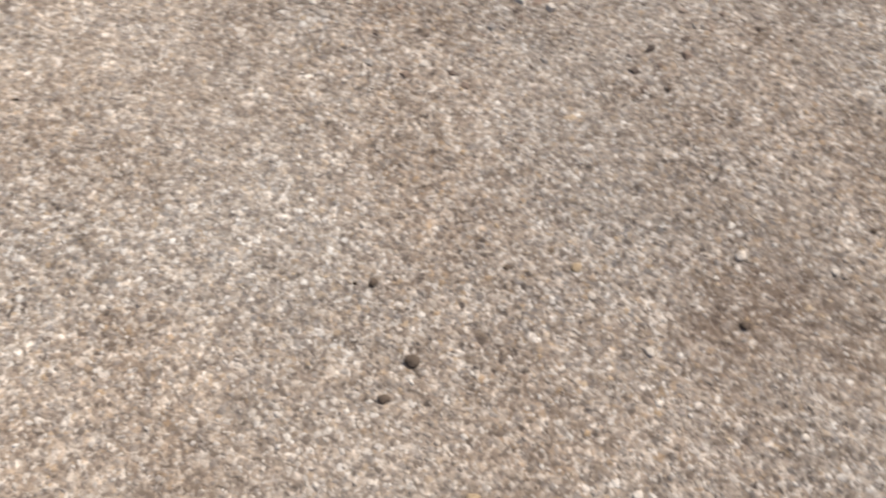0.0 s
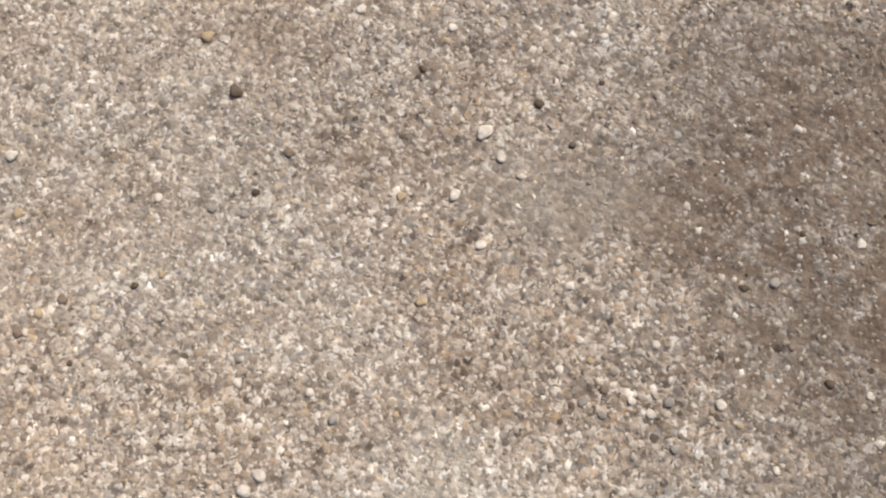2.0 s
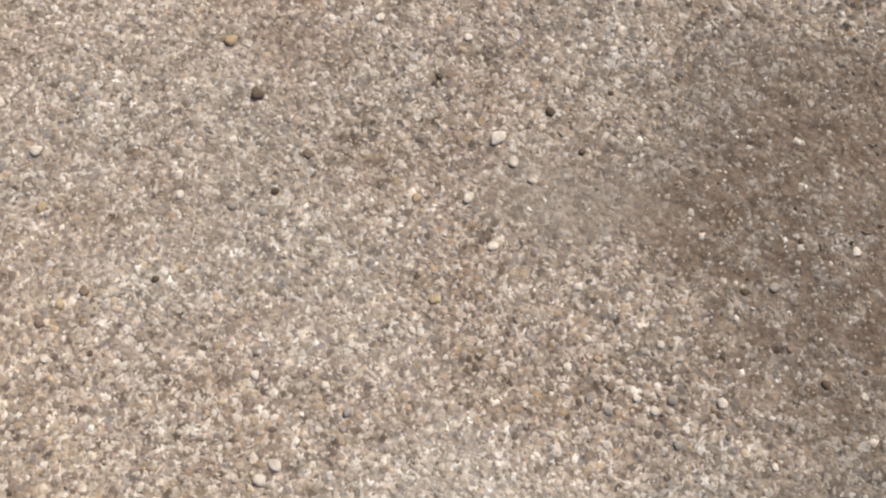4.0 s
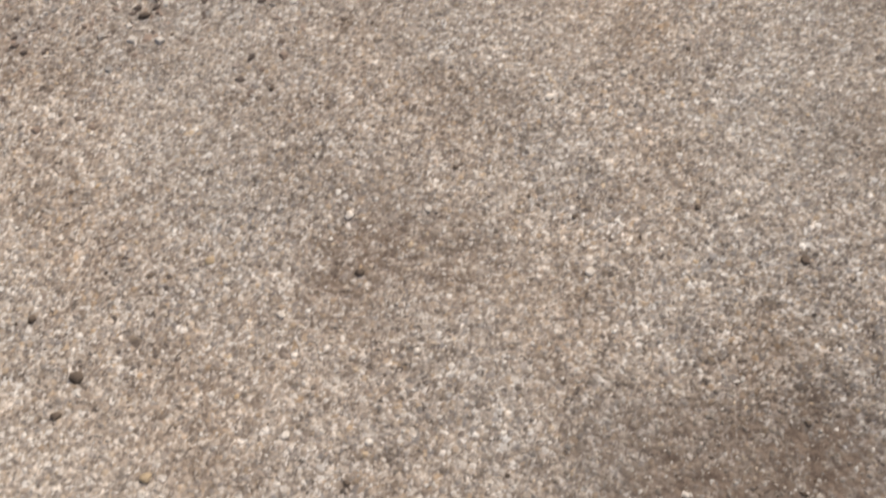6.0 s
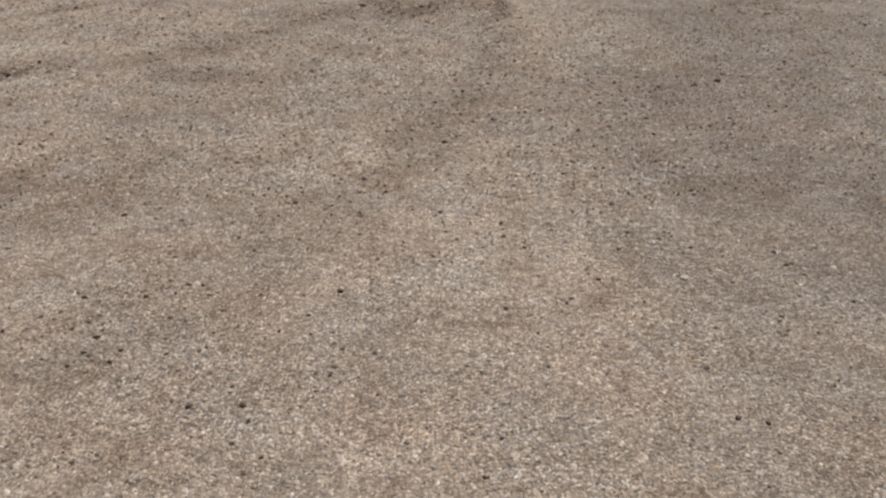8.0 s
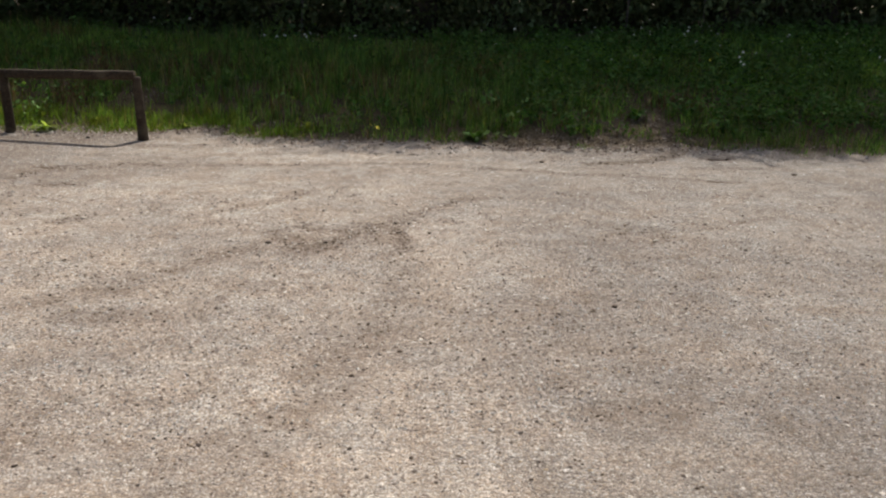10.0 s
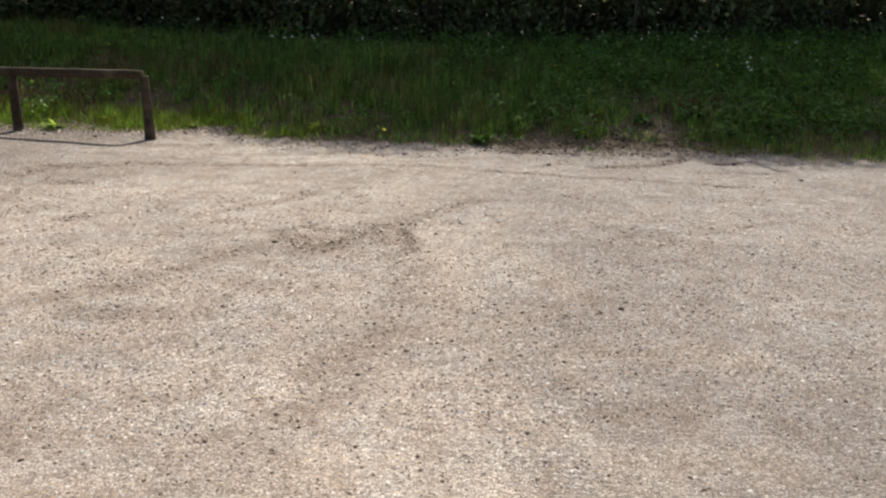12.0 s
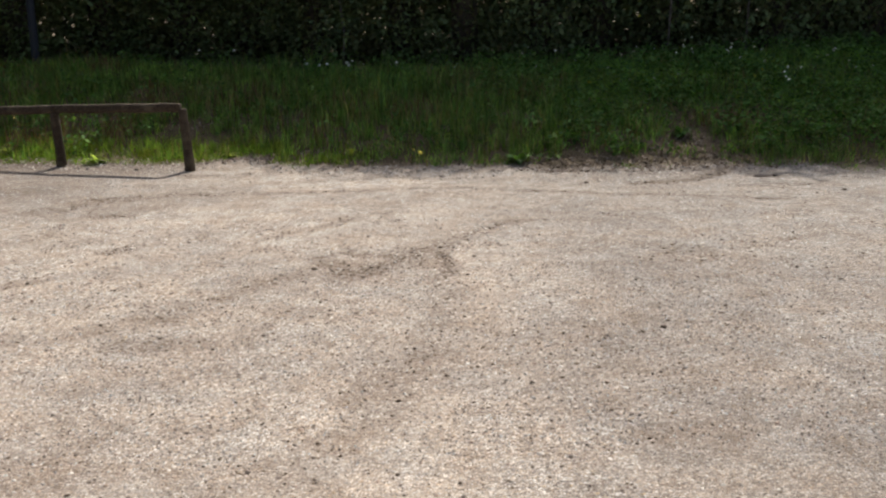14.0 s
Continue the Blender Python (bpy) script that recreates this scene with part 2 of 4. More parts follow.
M_LITTER = island_material("leaf_litter", [(0, (0.09, 0.058, 0.034)), (0.45, (0.24, 0.175, 0.125)), (1, (0.52, 0.43, 0.35))], 120, 0.9, 0.15)
M_STEEL = plain_material("painted_steel", (0.018, 0.021, 0.031), (0.032, 0.036, 0.050), 8, 0.6, 0.25, 0.0006)
M_WHITE = island_material("white_petals", [(0, (0.70, 0.68, 0.55)), (1, (0.86, 0.84, 0.70))], 200, 0.6)
M_YELLOW = plain_material("yellow_petals", (0.66, 0.52, 0.03), (0.86, 0.74, 0.08), 300, 0.6, 0.2, 0.001)


# ---- shape helpers ----
def fast_mesh(name, verts, sizes, loops, material, smooth=False):
    """A mesh from arrays: verts (n, 3), corners of each face, and the corners' indices one after another."""
    me = bpy.data.meshes.new(name)
    me.vertices.add(len(verts))
    me.vertices.foreach_set("co", np.ascontiguousarray(verts, dtype=np.float32).ravel())
    me.loops.add(len(loops))
    me.loops.foreach_set("vertex_index", np.ascontiguousarray(loops, dtype=np.int32))
    me.polygons.add(len(sizes))
    starts = np.r_[0, np.cumsum(sizes)[:-1]].astype(np.int32)
    me.polygons.foreach_set("loop_start", starts)
    me.polygons.foreach_set("use_smooth", np.full(len(sizes), smooth))
    me.materials.append(material)
    me.update(calc_edges=True)
    me.validate()
    return me


def part(name, bm, material, parent, label=""):
    me = bpy.data.meshes.new(name)
    bm.normal_update()
    bm.to_mesh(me)
    bm.free()
    me.materials.append(material)
    me.polygons.foreach_set("use_smooth", [True] * len(me.polygons))
    ob = new(name, me)
    ob.parent = parent
    return tagged(ob, label)


def tube(points, radii, sides=10, wobble=0.0, seed=0, caps=True, flat=1.0, square=1.0):
    """A bent, tapering round bar through the points."""
    r = random.Random(seed)
    bm = bmesh.new()
    rings = []
    pts = [Vector(p) for p in points]
    for i, (p, rad) in enumerate(zip(pts, radii)):
        way = (pts[min(i + 1, len(pts) - 1)] - pts[max(i - 1, 0)]).normalized()
        side = way.orthogonal().normalized() if abs(way.z) > 0.9 else way.cross(Vector((0, 0, 1))).normalized()
        up = side.cross(way).normalized()
        ring = []
        for k in range(sides):
            a = 2 * math.pi * k / sides
            q = rad * (1 + wobble * (r.random() - 0.5))
            ca, sa = math.cos(a), math.sin(a)
            ca, sa = math.copysign(abs(ca) ** square, ca), math.copysign(abs(sa) ** square, sa)
            ring.append(bm.verts.new(p + side * ca * q + up * sa * q * flat))
        rings.append(ring)
    for a, b in zip(rings, rings[1:]):
        for k in range(sides):
            bm.faces.new((a[k], a[(k + 1) % sides], b[(k + 1) % sides], b[k]))
    if caps:
        bm.faces.new(rings[0][::-1])
        bm.faces.new(rings[-1])
    return bm


def lattice(x, y, seed):
    """Smooth value noise of about -1 to 1 on arrays, one cell a unit."""
    xi, yi = np.floor(x).astype(np.int64), np.floor(y).astype(np.int64)
    fx, fy = x - xi, y - yi
    fx, fy = fx * fx * (3 - 2 * fx), fy * fy * (3 - 2 * fy)

    def corner(a, b):
        h = (a * 374761393 + b * 668265263 + seed * 974711) & 0x7FFFFFFF
        h = ((h ^ (h >> 13)) * 1274126177) & 0x7FFFFFFF
        return ((h ^ (h >> 16)) & 0xFFFF) / 32767.5 - 1

    top = corner(xi, yi) * (1 - fx) + corner(xi + 1, yi) * fx
    low = corner(xi, yi + 1) * (1 - fx) + corner(xi + 1, yi + 1) * fx
    return top * (1 - fy) + low * fy


def rough_noise(x, y, size, seed, steps=3):
    out, amp = 0, 1.0
    for k in range(steps):
        out = out + amp * lattice(x / size * 2**k, y / size * 2**k, seed + k)
        amp *= 0.5
    return out / 1.75


def ramp01(v, a, b):
    t = np.clip((v - a) / (b - a), 0, 1)
    return t * t * (3 - 2 * t)


# ---- the lie of the land ----
def gravel_edge(x):
    """Where the gravel ends and the bank begins."""
    return 9.18 - 0.10 * x - 0.14 * ramp01(x, 3.3, 4.2) + 0.28 * ramp01(-x, 0.6, 2.4) + 0.20 * ramp01(-x, 3.2, 4.6) + 0.20 * ramp01(-x, 1.9, 2.9) + 0.42 * np.exp(-(((x + 1.32) / 0.32) ** 2)) + 0.10 * lattice(x / 0.9, x * 0 + 3.3, 5) + 0.05 * lattice(x / 0.23, x * 0 + 1.3, 6)


# Wheel marks, scuffs and darker areas: strength, half width, points along them.
MARKS = [
    # the torn-up ridge, its curl and the line that leaves it
    (0.80, 0.055, [(-0.38, 5.85), (-0.25, 5.99), (-0.07, 5.85), (0.10, 5.81), (0.20, 5.97), (0.31, 6.01)]),
    (0.85, 0.060, [(0.31, 6.01), (0.34, 5.67), (0.35, 5.40), (0.29, 5.29)]),
    (1.00, 0.080, [(-0.24, 5.40), (-0.16, 5.43), (-0.07, 5.53)]),
    (1.00, 0.075, [(-0.07, 5.53), (-0.02, 5.62), (0.02, 5.70)]),
    (1.00, 0.070, [(0.05, 5.70), (0.10, 5.75), (0.15, 5.84)]),
    (1.00, 0.075, [(0.18, 5.95), (0.26, 6.00), (0.33, 5.99)]),
    (0.50, 0.080, [(0.31, 6.04), (0.43, 6.24), (0.60, 6.46), (0.78, 6.70), (0.95, 6.84)]),
    # the long wheel track running down from it to the side
    (0.60, 0.110, [(-0.36, 5.62), (-0.48, 5.46), (-0.66, 5.29)]),
    (0.42, 0.130, [(-0.66, 5.29), (-0.79, 5.13), (-0.89, 5.03), (-1.07, 4.76), (-1.23, 4.54), (-1.47, 4.46), (-1.76, 4.42)]),
    (0.75, 0.060, [(-0.90, 5.02), (-0.83, 5.00)]),
    (0.45, 0.100, [(-1.16, 4.30), (-1.10, 4.26)]),
    (0.62, 0.070, [(-1.02, 4.24), (-0.97, 4.32)]),
    (0.35, 0.080, [(-0.88, 4.27), (-0.84, 4.33)]),
    (0.40, 0.060, [(-0.59, 4.76), (-0.34, 4.76)]),
    (0.38, 0.070, [(-0.79, 6.43), (-0.58, 6.62), (-0.43, 6.75), (-0.21, 7.09), (-0.05, 7.20), (0.07, 6.86)]),
    # the bend towards the camera
    (0.45, 0.130, [(0.34, 5.28), (0.31, 4.79), (0.20, 4.22), (0.07, 3.86)]),
    (0.55, 0.150, [(0.20, 4.10), (0.07, 3.86), (-0.02, 3.62)]),
    (0.50, 0.110, [(0.06, 3.62), (-0.03, 3.40), (-0.16, 3.25)]),
    (0.35, 0.120, [(-0.16, 3.25), (-0.40, 2.90), (-0.67, 2.45)]),
    (0.30, 0.160, [(-1.0, 2.08), (-0.67, 2.25), (-0.12, 3.26)]),
    # far wheel lines along the edge
    (0.45, 0.130, [(-2.60, 7.46), (-2.30, 7.89), (-1.90, 8.10), (-1.08, 8.14)]),
    (0.85, 0.080, [(-2.35, 8.02), (-2.05, 8.08), (-1.95, 8.02)]),
    (0.60, 0.055, [(-1.08, 8.14), (-0.43, 8.17), (0.23, 8.23), (0.71, 8.20), (1.16, 8.03), (1.77, 7.80), (2.37, 7.68), (3.10, 7.45)]),
    (0.65, 0.060, [(0.50, 8.22), (0.71, 8.20), (1.16, 8.03)]),
    (0.30, 0.080, [(-0.75, 8.67), (-0.06, 8.84), (0.94, 8.62)]),
    (0.60, 0.070, [(-1.75, 6.09), (-1.61, 6.26)]),
    (0.40, 0.120, [(-2.10, 6.28), (-1.96, 6.35)]),
    (0.40, 0.060, [(-2.10, 5.33), (-1.95, 5.49)]),
    (1.00, 0.080, [(2.10, 8.32), (2.38, 8.34)]),
    (0.85, 0.090, [(2.54, 8.38), (2.76, 8.50), (2.93, 8.68), (3.35, 9.10)]),
    (0.85, 0.060, [(3.24, 8.54), (3.42, 8.52)]),
    (0.50, 0.110, [(1.60, 6.02), (1.73, 5.72), (1.96, 5.70)]),
    (0.50, 0.050, [(2.51, 6.06), (2.82, 6.19)]),
    (0.28, 0.150, [(0.96, 3.10), (1.04, 3.18)]),
    (0.30, 0.100, [(1.16, 3.12), (1.24, 3.22)]),
    (0.30, 0.120, [(0.39, 4.41), (0.73, 4.25)]),
    # the dug-out rut at the side and the strokes above it
    (1.00, 0.095, [(-2.40, 3.75), (-2.17, 4.00), (-2.02, 4.15), (-1.88, 4.27)]),
    (0.55, 0.060, [(-1.88, 4.27), (-1.78, 4.40)]),
    (0.55, 0.050, [(-2.48, 4.98), (-2.31, 5.09), (-2.17, 5.22), (-1.90, 5.45)]),
    # a broad darker area far left, a narrower one behind it
    (0.60, 0.300, [(-4.20, 7.00), (-3.27, 7.14)]),
    (0.50, 0.140, [(-4.37, 8.29), (-3.83, 8.43)]),
    # two more strokes
    (0.55, 0.090, [(-3.09, 6.29), (-2.50, 6.15)]),
    (0.55, 0.100, [(-1.56, 3.02), (-1.40, 2.98)]),
    # close by
    (0.85, 0.140, [(0.46, 0.42), (0.36, 0.42), (0.30, 0.32), (0.40, 0.25)]),
    (0.55, 0.070, [(-0.19, 0.67), (-0.13, 0.74), (-0.03, 0.72)]),
    (0.35, 0.140, [(-0.17, 1.29), (0.02, 1.34)]),
    (0.55, 0.100, [(-1.04, 1.96), (-0.95, 1.92), (-0.82, 2.04)]),
    (0.35, 0.050, [(-0.10, 2.20), (0.10, 2.27), (0.29, 2.26)]),
]

# Trodden brown patches: strength, middle, half sizes.
PATCHES = [(0.8, -0.19, 5.62, 0.21, 0.32), (0.7, 0.18, 5.80, 0.18, 0.26), (0.65, 0.34, 5.50, 0.10, 0.28), (0.55, -1.05, 4.28, 0.22, 0.12), (0.6, -1.98, 7.28, 0.26, 0.10), (0.55, 3.3, 8.1, 0.5, 0.12),
           (0.45, 0.12, 3.92, 0.24, 0.36), (0.4, 1.83, 5.75, 0.3, 0.3), (0.35, 0.90, 4.0, 0.5, 0.5), (0.45, -1.5, 3.0, 0.5, 0.25), (0.5, -1.5, 9.15, 0.5, 0.16), (0.4, -2.9, 5.0, 0.5, 0.4),
           (0.28, -0.64, 1.27, 0.22, 0.18), (0.3, -0.80, 1.08, 0.10, 0.12)]

# Smooth spots of fine dust with few stones: middle, half sizes.
DUST = [(0.02, 0.26, 0.10, 0.065), (0.13, 0.285, 0.08, 0.04)]


def near_marks(x, y):
    """How far each place lies in a mark, 0 to 1."""
    best = np.zeros_like(x)
    wob = 0.90 + 0.62 * rough_noise(x, y, 0.12, 31, 4)
    torn = 0.9 * rough_noise(x, y, 0.10, 35, 4)
    for strength, px, py, a, b in PATCHES:
        d = np.hypot((x - px) / a, (y - py) / b)
        best = np.maximum(best, strength * np.clip(1.4 - 1.15 * d + torn, 0, 1) * np.clip(wob, 0, 1))
    for strength, half, pts in MARKS:
        for (ax, ay), (bx, by) in zip(pts, pts[1:]):
            dx, dy = bx - ax, by - ay
            u = np.clip(((x - ax) * dx + (y - ay) * dy) / (dx * dx + dy * dy), 0, 1)
            d = np.hypot(x - ax - u * dx, y - ay - u * dy) / half
            best = np.maximum(best, strength * np.clip(1.45 - d + 0.35 * torn, 0, 1) * np.clip(wob, 0, 1.2))
    return best


def dustiness(x, y):
    out = np.zeros_like(x)
    for px, py, a, b in DUST:
        out = np.maximum(out, np.clip(1.5 - 1.2 * np.hypot((x - px) / a, (y - py) / b) + 0.5 * rough_noise(x, y, 0.07, 37, 3), 0, 1))
    return out


def height_at(x, y):
    x, y = np.asarray(x, float), np.asarray(y, float)
    s = y - gravel_edge(x)
    crest = 0.67 + 0.010 * np.clip(x, -6, 8) + 0.14 * ramp01(-x, 0.5, 3.5) + 0.07 * ramp01(x, 1.5, 4.5) + 0.06 * rough_noise(x, y, 1.3, 11)
    u = np.clip((s + 0.05) / (13.0 - gravel_edge(x)), 0, 1)
    z = crest * (0.55 * u + 0.45 * u * u * (3 - 2 * u)) + 0.02 * np.clip(s - 3.6, 0, 40)
    z = z + 0.055 * np.exp(-((s - 0.02) / 0.20) ** 2) * (0.55 + 0.8 * rough_noise(x, y, 0.5, 12) + 0.35 * rough_noise(x, y, 0.16, 15)) * (0.55 + 0.45 * ramp01(-x, -0.5, 1.5)) * (1 - 0.6 * ramp01(-x, 1.6, 2.2))
    flat = ramp01(-s, 0.0, 0.5)
    z = z + flat * (0.006 * rough_noise(x, y, 0.5, 13) + 0.003 * rough_noise(x, y, 0.09, 14, 2))
    return z - 0.010 * near_marks(x, y) * flat


def lines(parts):
    out = [np.arange(a, b, step) for a, b, step in parts]
    return np.unique(np.round(np.concatenate(out), 4))


def darkening(x, y):
    """How dark the gravel turns, 0 to 1: rightwards, far left, soiled close by."""
    toned = ramp01(x / (1 + 0.28 * np.clip(y, 0, 10)) + 0.22 * rough_noise(x, y, 0.9, 27, 4), 0.0, 0.9) * (0.82 + 0.12 * ramp01(y, 0.9, 1.5) + 0.35 * rough_noise(x, y, 0.4, 24))
    toned = np.maximum(toned, 1.0 * ramp01(-x, 1.3, 3.2) * ramp01(y, 5.5, 8.0) * (0.85 + 0.5 * rough_noise(x, y, 0.6, 26)))
    toned = np.maximum(toned, 0.9 * ramp01(x + 0.22 * rough_noise(x, y, 0.22, 29, 4), 0.06, 0.40) * (1 - ramp01(y + 0.2 * rough_noise(x, y, 0.2, 30, 3), 0.5, 0.9)))
    return np.clip(toned, 0, 1)


def build_ground():
    grow = 11.0 * 1.22 ** np.arange(22)
    xs = np.unique(np.r_[-grow - 1, lines([(-12, -5.4, 0.3), (-5.4, -2.5, 0.05), (-2.5, 2.4, 0.026), (2.4, 5.4, 0.05), (5.4, 12, 0.3)]), grow + 1])
    ys = np.unique(np.r_[-grow + 8, lines([(-3, -1, 0.2), (-1, 0, 0.06), (0, 6.6, 0.03), (6.6, 10.6, 0.045), (10.6, 18, 0.18)]), grow + 7])
    X, Y = np.meshgrid(xs, ys)
    x, y = X.ravel(), Y.ravel()
    verts = np.column_stack([x, y, height_at(x, y)])
    a = (np.arange(len(ys) - 1)[:, None] * len(xs) + np.arange(len(xs) - 1)).ravel()
    loops = np.column_stack([a, a + 1, a + 1 + len(xs), a + len(xs)]).ravel()
    me = fast_mesh("ground", verts, np.full(len(a), 4), loops, M_GRAVEL, True)
    s = y - gravel_edge(x)
    u, v = 0.45 * x + 0.89 * y, 0.89 * x - 0.45 * y
    blotch = np.clip(rough_noise(x, y, 1.1, 21, 4) - 0.25, 0, 1) * 0.4 + np.clip(rough_noise(u / 4.5, v, 0.42, 23, 4) - 0.12, 0, 1) * 0.42
    toned = darkening(x, y)
    blotch = blotch * (0.35 + 0.65 * ramp01(y, 2.0, 3.6))
    # darker far to the left
    blotch = blotch + 0.5 * ramp01(-x, 1.8, 3.4) * ramp01(y, 5.0, 7.0) * np.clip(0.6 + 0.9 * rough_noise(x / 2, y, 0.5, 28, 4), 0, 1)
    # darker towards the bank along the fence
    blotch = blotch + 0.85 * ramp01(-x, 1.0, 2.4) * ramp01(s, -1.0, -0.15) * (0.8 + 0.6 * rough_noise(x, y, 0.3, 25))
    for name, values in (("toned", toned), ("dust", dustiness(x, y)), ("dirt_and_dark", np.clip(near_marks(x, y) + blotch, 0, 1)), ("earth", ramp01(s + 0.2 * rough_noise(x, y, 0.35, 22), -0.08, 0.32))):
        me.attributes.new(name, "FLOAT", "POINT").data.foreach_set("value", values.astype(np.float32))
    return tagged(new("ground", me), "beige gravel car park rising into an earth bank", "ground", kind="structure")


# ---- stones ----
def pebbles(name, label, x, y, radius, material, squash=0.42, seed=1, sink=0.3, small=False, smooth=True):
    """Many small rounded stones in one mesh: five sides, two rings and a top each."""
    r = np.random.default_rng(seed)
    n = len(x)
    z = height_at(x, y)
    k = np.arange(5) * 2 * np.pi / 5
    turn = r.uniform(0, 2 * np.pi, (n, 1))
    long = r.uniform(0.45, 1.0, (n, 1))
    verts = np.zeros((n, 11, 3))
    tall = radius[:, None] * squash * r.uniform(0.6, 1.3, (n, 1))
    for ring, (wide, up) in enumerate(((1.0, -sink), (0.66, 0.78))):
        q = radius[:, None] * wide * r.uniform(0.65, 1.2, (n, 5))
        a, b = q * np.cos(k), q * np.sin(k) * long
        verts[:, ring * 5 : ring * 5 + 5, 0] = x[:, None] + a * np.cos(turn) - b * np.sin(turn)
        verts[:, ring * 5 : ring * 5 + 5, 1] = y[:, None] + a * np.sin(turn) + b * np.cos(turn)
        verts[:, ring * 5 : ring * 5 + 5, 2] = z[:, None] + tall * up * r.uniform(0.55, 1.35, (n, 5))
    verts[:, 10, 0], verts[:, 10, 1], verts[:, 10, 2] = x + radius * r.uniform(-0.2, 0.2, n), y + radius * r.uniform(-0.2, 0.2, n), z + tall[:, 0]
    one = []
    for i in range(5):
        j = (i + 1) % 5
        one += [i, j, 5 + j, 5 + i]
    for i in range(5):
        one += [5 + i, 5 + (i + 1) % 5, 10]
    loops = (np.array(one)[None] + 11 * np.arange(n)[:, None]).ravel()
    sizes = np.tile([4] * 5 + [3] * 5, n)
    if small:
        verts = verts[:, [0, 1, 2, 3, 4, 10]]
        loops = (np.array([0, 1, 5, 1, 2, 5, 2, 3, 5, 3, 4, 5, 4, 0, 5])[None] + 6 * np.arange(n)[:, None]).ravel()
        sizes = np.full(5 * n, 3)
    return tagged(new(name, fast_mesh(name, verts.reshape(-1, 3), sizes, loops, material, smooth)), label, "gravel", kind="stuff")


def chips(name, label, x, y, radius, material, seed, smooth=False):
    """Many small angular stones in one mesh: a four-sided foot under a tilted, smaller top each."""
    r = np.random.default_rng(seed)
    n = len(x)
    z = height_at(x, y)
    k = np.arange(4) * np.pi / 2
    turn, long = r.uniform(0, 2 * np.pi, (n, 1)), r.uniform(0.5, 1.0, (n, 1))
    tall = radius[:, None] * r.uniform(0.18, 0.44, (n, 1))
    verts = np.zeros((n, 8, 3))
    for ring, (wide, up) in enumerate(((1.0, -0.25), (0.62, 1.0))):
        at = k + r.uniform(-0.38, 0.38, (n, 4))
        q = radius[:, None] * wide * r.uniform(0.75, 1.2, (n, 4))
        a, b = q * np.cos(at), q * np.sin(at) * long
        verts[:, ring * 4 : ring * 4 + 4, 0] = x[:, None] + a * np.cos(turn) - b * np.sin(turn)
        verts[:, ring * 4 : ring * 4 + 4, 1] = y[:, None] + a * np.sin(turn) + b * np.cos(turn)
        verts[:, ring * 4 : ring * 4 + 4, 2] = z[:, None] + tall * (up + (r.uniform(-0.45, 0.3, (n, 4)) if ring else 0))
    one = np.array([0, 1, 5, 4, 1, 2, 6, 5, 2, 3, 7, 6, 3, 0, 4, 7, 4, 5, 6, 7])
    loops = (one[None] + 8 * np.arange(n)[:, None]).ravel()
    return tagged(new(name, fast_mesh(name, verts.reshape(-1, 3), np.full(5 * n, 4), loops, material, smooth)), label, "gravel", kind="stuff")


def scatter(x0, x1, y0, y1, per_m2, seed):
    r = np.random.default_rng(seed)
    n = int((x1 - x0) * (y1 - y0) * per_m2)
    return r.uniform(x0, x1, n), r.uniform(y0, y1, n), r


